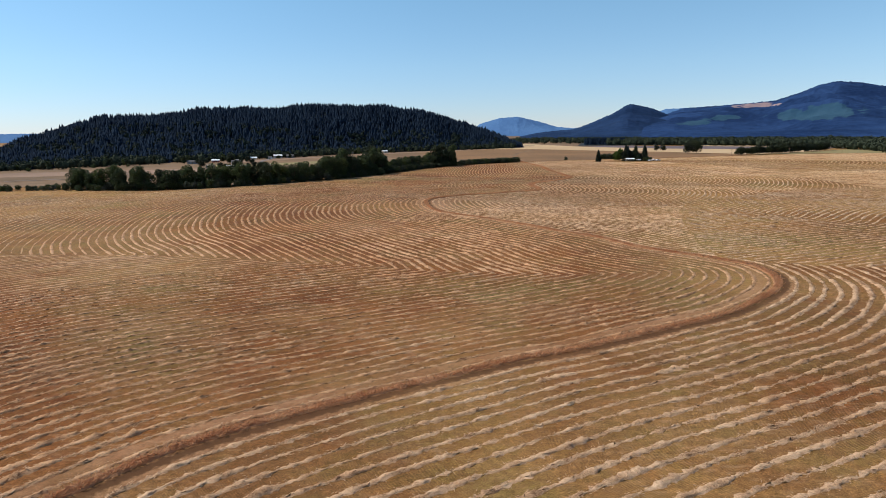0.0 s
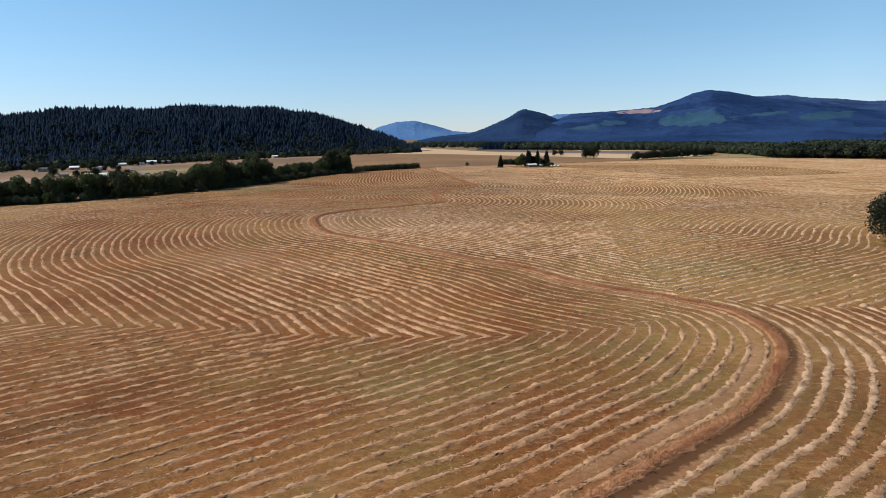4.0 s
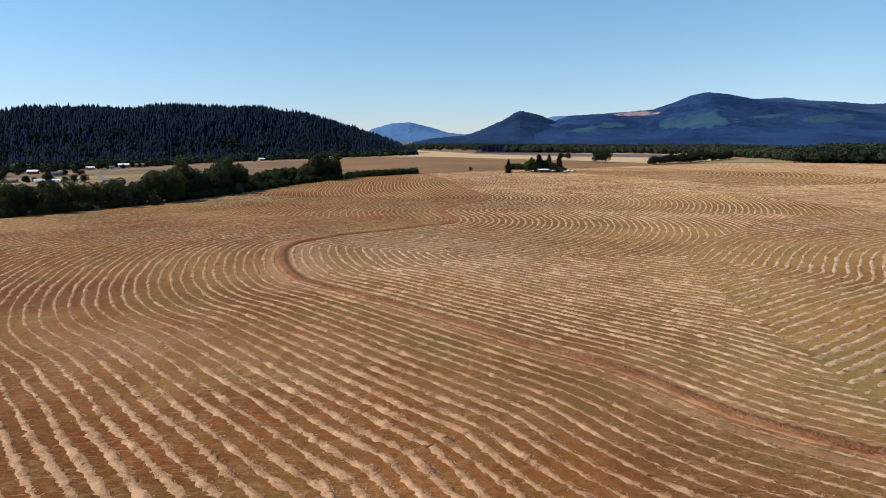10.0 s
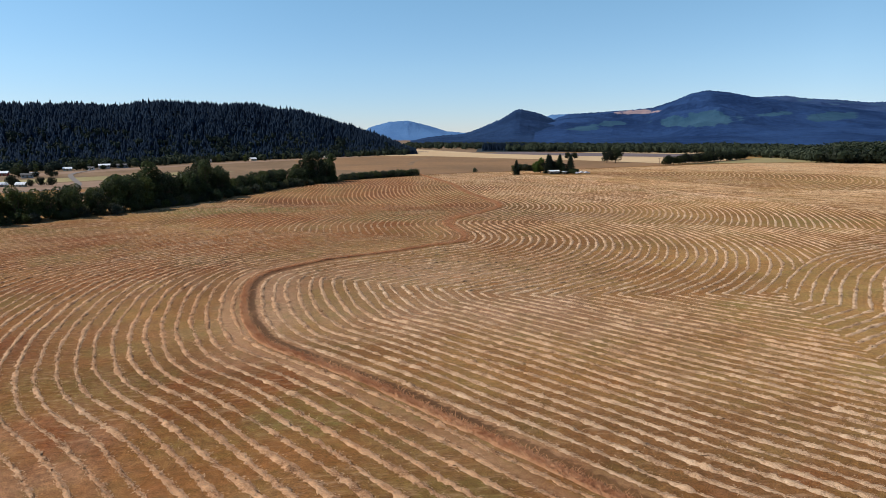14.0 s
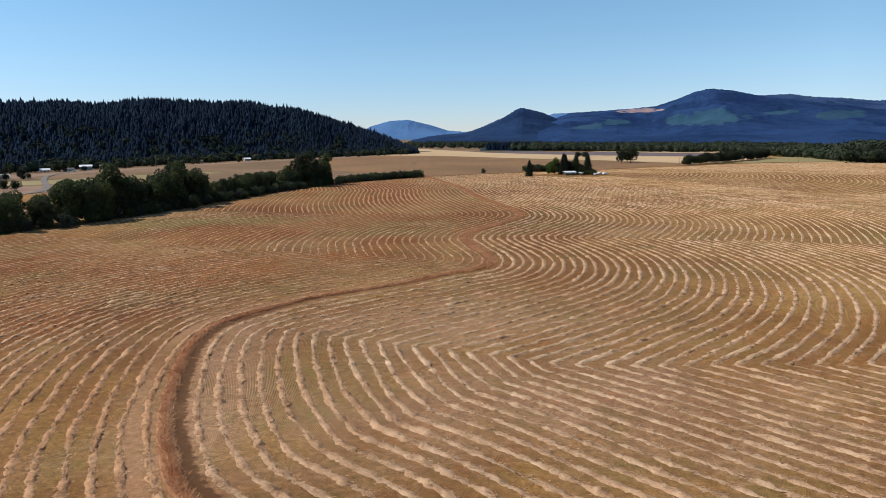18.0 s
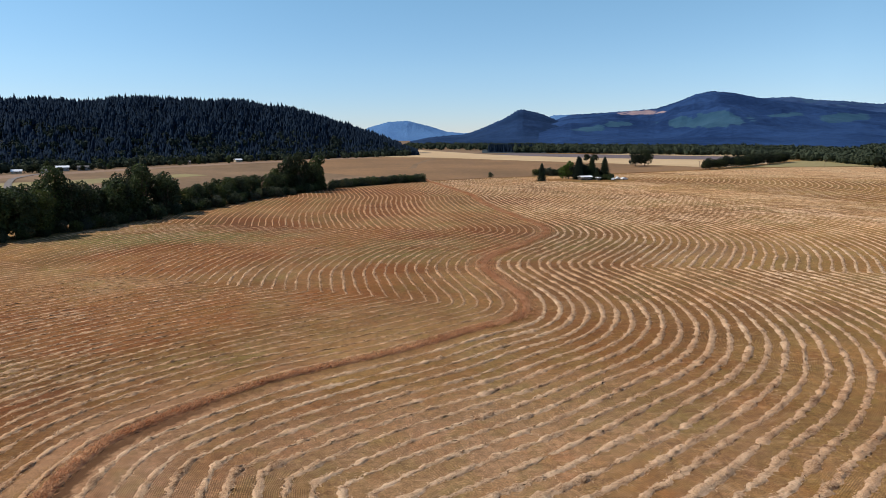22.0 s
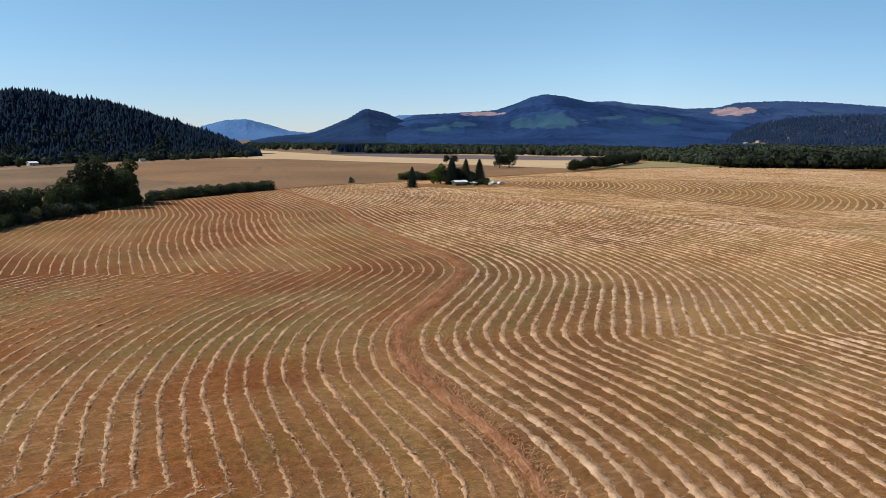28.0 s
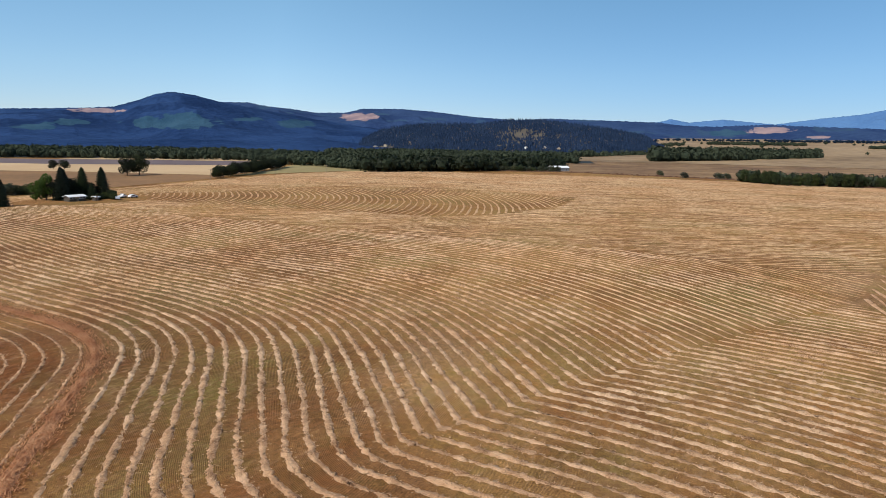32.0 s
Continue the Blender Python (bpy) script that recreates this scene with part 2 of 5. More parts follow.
def leaf_mat(name, dark, light, per_object=0.35):
    """Foliage: each tree leans to yellow-green or grey-green, each leaf clump is lighter or darker."""
    m = two_tone(name, dark, light, 0.35, 3.0, 0.65, 0.0, per_island=0.45, spec=0.3)
    nt = m.node_tree
    b = nt.nodes["Principled BSDF"]
    info = nt.nodes.new("ShaderNodeObjectInfo")
    tint = ramp(nt, info.outputs["Random"], [(0.0, (1 - per_object, 1 - per_object, 1 - 0.8 * per_object)), (0.5, (0.95, 1.0, 0.9)), (1.0, (1 + per_object, 1 + 0.8 * per_object, 0.8))])
    nt.links.new(blend(nt, 1.0, b.inputs["Base Color"].links[0].from_socket, tint, "MULTIPLY"), b.inputs["Base Color"])
    see_through(nt, b, 0.4)
    return m


STUB = [(0.142, 0.066, 0.026), (0.188, 0.093, 0.036), (0.236, 0.132, 0.052), (0.268, 0.162, 0.071)]
STUB_RED, STUB_OLIVE = (0.88, 0.63, 0.48), (1.30, 1.27, 1.10)
STUB_GREEN, STUB_BARE = (0.128, 0.116, 0.034), (0.33, 0.190, 0.108)
SOIL = [(0.25, 0.122, 0.060), (0.40, 0.228, 0.130)]
DITCH_SHADE = (0.088, 0.042, 0.019)
STRAW = [(0.170, 0.088, 0.044), (0.53, 0.336, 0.198), (0.86, 0.63, 0.425)]
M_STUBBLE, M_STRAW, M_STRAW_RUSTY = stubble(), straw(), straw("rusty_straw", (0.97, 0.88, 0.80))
M_STRAW_FAR = straw("bleached_straw", (0.93, 0.91, 0.83))
M_LOOSE = two_tone("loose_straws", (0.46, 0.28, 0.155), (0.84, 0.59, 0.375), 0.2, 2.0, 0.8, 0.0, per_island=0.5)
see_through(M_LOOSE.node_tree, M_LOOSE.node_tree.nodes["Principled BSDF"], 0.35)
M_BERM = two_tone("dry_tall_grass", (0.46, 0.190, 0.085), (0.76, 0.44, 0.235), 0.25, 3.0, 0.9, 0.3, 0.1, per_island=0.3)
M_BERM.node_tree.nodes["Principled BSDF"].inputs["Roughness"].default_value = 0.8
see_through(M_BERM.node_tree, M_BERM.node_tree.nodes["Principled BSDF"], 0.45)
M_BROWN = two_tone("brown_hay_field", (0.135, 0.078, 0.036), (0.26, 0.142, 0.063), 0.012, 0.25, 0.95, 0.2)
M_PALE = two_tone("pale_stubble_field", (0.40, 0.27, 0.145), (0.50, 0.36, 0.205), 0.01, 0.2, 0.95, 0.2)
M_VALLEY = two_tone("dry_pasture", (0.108, 0.068, 0.034), (0.23, 0.142, 0.077), 0.014, 0.2, 0.95, 0.2)
M_REDFIELD = two_tone("rusty_pasture", (0.085, 0.042, 0.022), (0.27, 0.170, 0.082), 0.016, 0.12, 0.95, 0.2)
M_OPEN = two_tone("open_tan_fields", (0.15, 0.100, 0.056), (0.33, 0.232, 0.130), 0.005, 0.05, 0.95, 0.1)
M_PLOWED = two_tone("ploughed_soil", (0.10, 0.075, 0.078), (0.15, 0.115, 0.115), 0.01, 0.3, 0.95, 0.3)
M_GREENFIELD = two_tone("green_pasture", (0.19, 0.158, 0.068), (0.29, 0.232, 0.105), 0.012, 0.25, 0.95, 0.2)
M_LUSH = two_tone("lush_grass", (0.035, 0.060, 0.014), (0.070, 0.105, 0.028), 0.4, 4.0, 0.9, 0.5, 0.1)
M_MARGIN = two_tone("rusty_verge", (0.050, 0.028, 0.018), (0.120, 0.062, 0.034), 0.05, 0.8, 0.95, 0.5)
M_ROAD = two_tone("gravel_road", (0.13, 0.115, 0.105), (0.20, 0.175, 0.155), 0.1, 4.0, 0.95, 0.3)
M_BARK = two_tone("bark", (0.05, 0.036, 0.025), (0.12, 0.09, 0.065), 0.8, 9.0, 0.95, 0.8, 0.05)
M_LEAF = leaf_mat("broad_leaf", (0.029, 0.043, 0.019), (0.092, 0.118, 0.047))
M_LEAF_GREY = leaf_mat("grey_leaf", (0.050, 0.060, 0.040), (0.130, 0.142, 0.096))
M_LEAF_BRIGHT = leaf_mat("bright_leaf", (0.05, 0.095, 0.012), (0.12, 0.19, 0.03), 0.1)
M_OAK = leaf_mat("oak_leaf", (0.014, 0.021, 0.011), (0.038, 0.051, 0.022))
M_FIR = leaf_mat("fir_needles", (0.015, 0.026, 0.016), (0.040, 0.064, 0.034))
# blue-black conifers: the haze in front of them is mixed into this colour
M_FOREST = two_tone("conifer_forest_hazed", (0.011, 0.020, 0.037), (0.020, 0.034, 0.056), 0.02, 0.25, 0.95, 0.0, per_island=0.45, spec=0.02)
M_WOODS = two_tone("broadleaf_woods", (0.027, 0.037, 0.026), (0.062, 0.074, 0.044), 0.012, 0.3, 0.9, 0.0, per_island=0.35, spec=0.05)
M_HILL_LEAF = two_tone("hill_broadleaf", (0.016, 0.024, 0.020), (0.032, 0.042, 0.030), 0.012, 0.3, 0.9, 0.0, per_island=0.4, spec=0.05)
# dark floor, its deepest tone blued for the haze between the trees
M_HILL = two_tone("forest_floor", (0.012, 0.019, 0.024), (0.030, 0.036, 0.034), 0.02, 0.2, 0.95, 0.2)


def hazed_mountain_mat(name, dark, light, clear):
    """Distant forest, its colours blued to stand in for haze; felled and replanted blocks follow the two attributes,
    with ragged edges.
    """
    m, nt, b = shade(name, 0.95, 0.05)
    f = maths(nt, "ADD", maths(nt, "MULTIPLY", grain(nt, 0.0035, 5), 0.65), maths(nt, "MULTIPLY", grain(nt, 0.05, 4), 0.35))
    c = ramp(nt, f, [(0.41, dark), (0.59, light)])
    if clear:
        c = blend(nt, ramp(nt, grain(nt, 0.0045, 2), [(0.60, grey(0)), (0.63, grey(0.9))]), c, clear)
    edge = maths(nt, "MULTIPLY", maths(nt, "SUBTRACT", grain(nt, 0.014, 6, rough=0.7), 0.5), 3.6)
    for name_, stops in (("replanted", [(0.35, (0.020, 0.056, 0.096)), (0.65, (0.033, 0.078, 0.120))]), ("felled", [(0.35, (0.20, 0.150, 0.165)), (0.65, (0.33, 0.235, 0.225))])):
        at = nt.nodes.new("ShaderNodeAttribute")
        at.attribute_name = name_
        there = ramp(nt, maths(nt, "ADD", at.outputs["Fac"], edge), [(0.02, grey(0)), (0.10, grey(0.95))])
        c = blend(nt, there, c, ramp(nt, grain(nt, 0.012, 5), stops))
    nt.links.new(c, b.inputs["Base Color"])
    bumped(nt, b, grain(nt, 0.02, 6, rough=0.65), 0.8, 14.0)
    return m


# the blue of these slopes is haze mixed into the base colours
M_MTN = hazed_mountain_mat("far_forested_slope_hazed", (0.017, 0.036, 0.096), (0.030, 0.058, 0.130), (0.032, 0.066, 0.120))
M_PEAK = hazed_mountain_mat("dark_forested_slope_hazed", (0.008, 0.023, 0.070), (0.019, 0.047, 0.125), None)
M_MTN_NEAR = hazed_mountain_mat("nearer_forested_slope_hazed", (0.007, 0.020, 0.056), (0.016, 0.038, 0.095), None)
# farthest range: pale blue haze painted over almost all of its forest colour
M_MTN_FAR = hazed_mountain_mat("far_range_blue_haze", (0.065, 0.145, 0.30), (0.08, 0.17, 0.33), None)
# the ridge's conifers get a stronger blue of painted haze
M_FOREST_FAR = two_tone("far_conifer_forest_hazed", (0.012, 0.025, 0.058), (0.027, 0.046, 0.088), 0.02, 0.25, 0.95, 0.0, per_island=0.5, spec=0.02)
M_RIDGE = two_tone("cleared_slope", (0.06, 0.054, 0.044), (0.13, 0.108, 0.078), 0.02, 0.2, 0.95, 0.2)
M_PINK = two_tone("bare_dry_pasture", (0.18, 0.115, 0.074), (0.29, 0.188, 0.126), 0.012, 0.2, 0.95, 0.2)


# ---- mesh helpers ----
def mesh_of(name, verts, faces, mats, index=None, smooth=False):
    me = bpy.data.meshes.new(name)
    verts = np.asarray(verts, np.float32)
    if isinstance(faces, np.ndarray):
        n, k = faces.shape
        me.vertices.add(len(verts))
        me.vertices.foreach_set("co", verts.ravel())
        me.loops.add(n * k)
        me.polygons.add(n)
        me.loops.foreach_set("vertex_index", faces.astype(np.int32).ravel())
        me.polygons.foreach_set("loop_start", np.arange(0, n * k, k, dtype=np.int32))
        me.polygons.foreach_set("loop_total", np.full(n, k, np.int32))
    else:
        me.from_pydata(verts.tolist(), [], faces)
    for m in mats if isinstance(mats, (list, tuple)) else [mats]:
        me.materials.append(m)
    if index is not None:
        me.polygons.foreach_set("material_index", np.asarray(index, np.int32))
    me.polygons.foreach_set("use_smooth", np.full(len(me.polygons), smooth))
    me.update(calc_edges=True)
    me.validate()
    return me


def part(name, me, parent=None, label=""):
    ob = new(name, me)
    if parent is not None:
        ob.parent = parent
    return tagged(ob, label)


def boxes(specs):
    """A mesh of boxes: each (x0, x1, y0, y1, z0, z1)."""
    v, f = [], []
    for x0, x1, y0, y1, z0, z1 in specs:
        n = len(v)
        v += [(x, y, z) for z in (z0, z1) for x, y in ((x0, y0), (x1, y0), (x1, y1), (x0, y1))]
        f += [[n + i for i in q] for q in ((3, 2, 1, 0), (4, 5, 6, 7), (0, 1, 5, 4), (1, 2, 6, 5), (2, 3, 7, 6), (3, 0, 4, 7))]
    return v, f


def spline(points, step):
    """A smooth curve through points, sampled at even steps."""
    p = np.array(points, float)
    p = np.vstack([2 * p[0] - p[1], p, 2 * p[-1] - p[-2]])
    out = []
    for a, b, c, d in zip(p, p[1:], p[2:], p[3:]):
        u = np.linspace(0, 1, 24, endpoint=False)[:, None]
        out.append(0.5 * (2 * b + (c - a) * u + (2 * a - 5 * b + 4 * c - d) * u**2 + (3 * b - a - 3 * c + d) * u**3))
    return resample(np.vstack(out + [p[-2:-1]]), step)


def resample(p, step):
    s = np.r_[0, np.cumsum(np.linalg.norm(np.diff(p, axis=0), axis=1))]
    t = np.arange(0, s[-1], step)
    return np.stack([np.interp(t, s, p[:, k]) for k in range(p.shape[1])], 1)


def wave(x, y, scale, seed=0.0):
    """Smooth cheap noise of about -1 to 1."""
    x, y = np.asarray(x) / scale, np.asarray(y) / scale
    return (np.sin(1.7 * x + 2.3 * y + seed) + np.sin(-2.9 * x + 1.3 * y + 2 * seed + 1) + np.sin(0.9 * x - 3.1 * y + 3 * seed + 2) + np.sin(3.7 * x + 0.6 * y + seed + 4)) / 4


def ground_z(x, y):
    x, y = np.asarray(x, float), np.asarray(y, float)
    fade = np.clip((560 - y) / 150, 0, 1) * np.clip((y + 200) / 150, 0, 1) * np.clip((330 - np.abs(x - 60)) / 120, 0, 1)
    return 0.7 * fade * wave(x, y, 55, 0.7) + 0.12 * fade * wave(x, y, 9, 2.0)


# ---- the berm's line, which the swaths follow ----
BERM = [(-160, 10), (-100, 6), (-60, 10), (-38, 26), (-26, 42), (-20, 49), (-9, 57), (8, 67), (19, 72), (32, 79), (43, 85.5), (53, 95), (58, 102), (60.3, 109), (60.3, 117), (56, 124),
        (45, 137), (39.5, 150), (33, 159.5), (26, 170), (17, 184), (9.5, 195), (3, 203), (0, 210), (-2.5, 220), (-4, 235), (-3, 245), (1, 251), (11, 258.5), (25, 265.5),
        (34, 271), (42, 276), (45.5, 282), (46.5, 290), (46, 302), (46.5, 312), (51, 323.5), (62, 337), (72.5, 350), (76, 360), (76.3, 370), (75, 385), (74, 408),
        (76, 437), (79, 465), (77, 510), (75, 542), (74, 580)]
# a second, fainter contour line that the far swaths follow
CONTOUR = [(178, 720), (194, 655), (206, 600), (226, 560), (250, 528), (258, 505), (256, 482), (264, 460), (280, 438), (287, 418), (289, 396), (300, 370), (322, 340), (338, 305), (352, 265),
           (372, 220), (395, 160), (420, 90)]


# a third family of swaths runs past the oak grove, with a jog in it
CROSSING = [(20, 133), (45, 143), (69, 153), (88, 162), (108, 170), (115, 175), (121, 181.5), (131, 191.5), (141, 199), (156, 205.5), (180, 212), (215, 221), (265, 233), (330, 247), (420, 260)]
CROSSING_AREA = [(58, 125), (60, 139), (65, 157), (69, 172), (76, 190), (82, 208), (92, 224), (101, 231), (116, 242), (134, 256), (165, 273), (215, 268), (300, 262), (420, 250), (420, 60), (200, 80), (130, 104), (98, 112), (87, 112), (75, 115.5), (66, 120)]


# and a fourth climbs away across the far rise, east of the farmyard
CLIMBING = [(150, 446), (180, 447), (200, 449), (212, 452), (222, 456), (240, 467), (259, 484), (274, 503), (285, 521), (291, 542), (293, 570), (290, 600)]
CLIMBING_AREA = [(188, 556), (194, 516), (203, 490), (208, 450), (222, 407), (247, 391), (285, 384), (335, 396), (346, 440), (338, 492), (312, 524), (286, 566), (250, 598), (206, 590)]


def line_of(points):
    p = spline(points, 0.7)
    t = np.gradient(p, axis=0)
    t /= np.linalg.norm(t, axis=1)[:, None]
    return p, np.stack([t[:, 1], -t[:, 0]], 1)


LINE, RIGHT = line_of(BERM)
LINE2, RIGHT2 = line_of(CONTOUR[::-1])
LINE3, RIGHT3 = line_of(CROSSING)
LINE4, RIGHT4 = line_of(CLIMBING)


def from_line(p, line, right):
    """Signed distance from a line, positive to its right."""
    out = np.empty(len(p))
    for i in range(0, len(p), 4000):
        q = p[i : i + 4000]
        d2 = (q**2).sum(1)[:, None] - 2 * q @ line.T + (line**2).sum(1)[None]
        k = d2.argmin(1)
        out[i : i + 4000] = np.linalg.norm(q - line[k], axis=1) * np.sign(((q - line[k]) * right[k]).sum(-1))
    return out


def within(p, outline):
    """Which points lie inside a closed outline."""
    inside = np.zeros(len(p), bool)
    for (ax, ay), (bx, by) in zip(outline, outline[1:] + outline[:1]):
        if ay != by:
            inside ^= ((ay > p[:, 1]) != (by > p[:, 1])) & (p[:, 0] < (bx - ax) * (p[:, 1] - ay) / (by - ay) + ax)
    return inside


def family(p, a, c):
    """Which line the swaths follow at p: 0 the berm, 1 the far contour, 2 the crossing, 3 the climbing one."""
    return np.where(within(p, CROSSING_AREA), 2, np.where(within(p, CLIMBING_AREA), 3, np.where(np.abs(a) <= np.abs(c), 0, 1)))


def swath_value(p):
    """Distance along which the drill lines are spaced, from the line that the swaths follow."""
    a, c, e, g = (from_line(p, line, right) for line, right in ((LINE, RIGHT), (LINE2, RIGHT2), (LINE3, RIGHT3), (LINE4, RIGHT4)))
    return np.choose(family(p, a, c), [a, np.sign(a) * (np.abs(c) + 100), e + 400, g + 700])


# green regrowth (+) and bare pale ground (-): x, y, half-widths, amount
TONES = [(-26, 362, 26, 9, 1.6), (10, 180, 16, 9, 0.6), (80, 146, 26, 12, 0.75), (80, 332, 16, 12, 0.6), (158, 292, 26, 9, 0.8), (16, 102, 24, 9, 0.7), (32, 344, 26, 12, 0.5), (24, 326, 22, 8, 0.5),
         (32, 216, 30, 12, -0.75), (28, 243, 26, 12, -0.7), (-14, 173, 18, 14, -0.5), (60, 200, 26, 14, -0.2), (95, 316, 14, 9, -0.5), (185, 275, 30, 7, -0.6), (0.5, 224, 5, 24, -0.9)]


def tone_of(p):
    out = np.zeros(len(p))
    for x, y, rx, ry, amount in TONES:
        out += amount * np.exp(-(((p[:, 0] - x) / rx) ** 2) - ((p[:, 1] - y) / ry) ** 2)
    return out


# ---- ground ----
def ground():
    def axis(lo, hi, step, far_lo, far_hi):
        mid = np.arange(lo, hi + 0.1, step)
        grow = np.cumsum(step * 1.22 ** np.arange(1, 60))
        up = hi + grow[hi + grow < far_hi]
        down = lo - grow[lo - grow > far_lo]
        return np.r_[far_lo, down[::-1], mid, up, far_hi]

    xs, ys = axis(-170, 400, 2.5, -5000, 5000), axis(-40, 600, 2.5, -5000, 5000)
    gx, gy = np.meshgrid(xs, ys)
    p = np.stack([gx.ravel(), gy.ravel()], 1)
    v = np.c_[p, ground_z(p[:, 0], p[:, 1])]
    n, k = len(ys), len(xs)
    a = (np.arange(n - 1)[:, None] * k + np.arange(k - 1)).ravel()
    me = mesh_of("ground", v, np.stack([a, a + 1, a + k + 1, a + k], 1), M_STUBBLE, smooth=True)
    at = me.attributes.new("swath", "FLOAT", "POINT")
    at.data.foreach_set("value", np.clip(swath_value(p), -900, 900).astype(np.float32))
    me.attributes.new("tone", "FLOAT", "POINT").data.foreach_set("value", tone_of(p).astype(np.float32))
    tagged(new("ground", me), "mown tan and olive stubble field, gently rolling", "field", kind="structure")


def sheet(name, outline, mat, z, label):
    """A flat field lying on the ground."""
    me = mesh_of(name, [(x, y, z) for x, y in outline], [list(range(len(outline)))], mat)
    if me.polygons[0].normal.z < 0:
        me.flip_normals()
    return tagged(new(name, me), label, "field", kind="structure")


ground()
HEDGE = [(-240, 304), (-185, 308), (-131, 312), (-104, 322), (-78, 341), (-58, 363), (-46, 384), (-34, 413), (-20, 441), (-7, 469), (18, 508), (42, 531), (68, 550)]
sheet("field_valley", [(-2500, 260), *[(x - 3, y + 3) for x, y in HEDGE], (70, 557), (120, 1700), (-2500, 1700)], M_VALLEY, 0.10, "dry brown pasture in the valley behind the hedge")
sheet("field_foot", [(-215, 640), (-150, 735), (-80, 845), (20, 950), (70, 1030), (95, 1030), (60, 960), (-40, 850), (-110, 765), (-170, 650), (-200, 600)], M_PINK, 0.16, "pale bare pasture along the hill's foot")
sheet("field_strip", [(-190, 520), (-120, 560), (-60, 640), (-80, 660), (-140, 600), (-200, 560)], M_GREENFIELD, 0.16, "olive strip of pasture by the farm road")
sheet("field_near_road", [(-300, 420), (-190, 440), (-110, 500), (-70, 540), (-100, 560), (-200, 505), (-320, 470)], M_PINK, 0.17, "pale mown pasture by the farm road")
sheet("field_brown", [(69, 553), (105, 570), (165, 588), (215, 605), (280, 628), (305, 640), (330, 662), (280, 760), (230, 830), (150, 960), (60, 1010), (-30, 900), (-10, 700)], M_BROWN, 0.14, "unmown brown hay field beyond the mown one")
sheet("field_pale", [(60, 1012), (150, 962), (230, 832), (280, 762), (330, 662), (395, 702), (455, 745), (470, 790), (330, 905), (250, 1060), (180, 1500), (120, 1500)], M_PALE, 0.18, "pale tan stubble field in the distance")
sheet("field_ploughed", [(250, 1062), (330, 907), (470, 792), (560, 860), (500, 935), (300, 1140)], M_PLOWED, 0.22, "dark purple-grey ploughed field")
sheet("field_pale_strip", [(395, 1050), (500, 937), (560, 862), (640, 930), (480, 1100)], M_PALE, 0.26, "narrow pale field against the woods")
sheet("field_path", [(82, 700), (88, 702), (101, 780), (126, 870), (150, 950), (145, 952), (121, 872), (97, 782)], M_VALLEY, 0.19, "faint pale path worn through the hay field")
sheet("field_green", [(330, 655), (395, 660), (447, 656), (480, 646), (541, 638), (560, 662), (600, 700), (610, 775), (520, 790), (412, 708)], M_GREENFIELD, 0.20, "pale olive mown pasture on the rise")
sheet("field_right", [(541, 638), (574, 572), (607, 515), (606, 440), (600, 373), (586, 349), (564, 302), (575, 262), (640, 120), (2600, -900), (2600, 1400), (900, 1100), (560, 662)], M_REDFIELD, 0.12, "dry reddish pasture past the field edge")

def verge(points, half, high, label):
    """An uncut strip of coarse growth along a field's edge."""
    p = spline(points, 1.2)
    r = np.random.default_rng(44)
    t = np.gradient(p, axis=0)
    t /= np.linalg.norm(t, axis=1)[:, None]
    side = np.stack([t[:, 1], -t[:, 0]], 1)
    u = np.linspace(-1, 1, 7)
    w = half * (1 + 0.35 * r.standard_normal(len(p)))
    xy = p[:, None] + side[:, None] * (w[:, None] * u)[..., None]
    z = high * (1 - u**2) * np.clip(0.7 + 0.5 * r.standard_normal((len(p), 7)), 0.1, 2) + ground_z(xy[..., 0], xy[..., 1])
    i = (np.arange(len(p) - 1)[:, None] * 7 + np.arange(6)).ravel()
    me = mesh_of("verge", np.c_[xy.reshape(-1, 2), z.ravel()], np.stack([i, i + 1, i + 8, i + 7], 1), M_MARGIN)
    tagged(new("verge", me), label, "verge", kind="structure")


verge([(541, 637), (574, 571), (606, 514), (605, 440), (599, 373), (585, 349), (566, 302), (574, 262), (600, 200)], 1.6, 0.9, "uncut rusty growth along the far field edge")
# ---- the swaths ----
FIELD_EDGE_X = [x for x, y in HEDGE] + [105, 165, 215, 280, 305, 395, 447, 480, 541, 574, 610]
FIELD_EDGE_Y = [y for x, y in HEDGE] + [568, 584, 600, 624, 634, 657, 653, 643, 634, 568, 500]


def on_field(p):
    ok = (p[:, 1] > 20) & (p[:, 0] < 570) & (p[:, 1] < np.interp(p[:, 0], FIELD_EDGE_X, FIELD_EDGE_Y) - 1)
    ok &= np.hypot((p[:, 0] - 171) / 28, (p[:, 1] - 545) / 17) > 1
    ok &= np.hypot((p[:, 0] - 151) / 23, (p[:, 1] - 159) / 12) > 1
    return ok & (np.hypot(p[:, 0] - 138, p[:, 1] - 541) > 5)


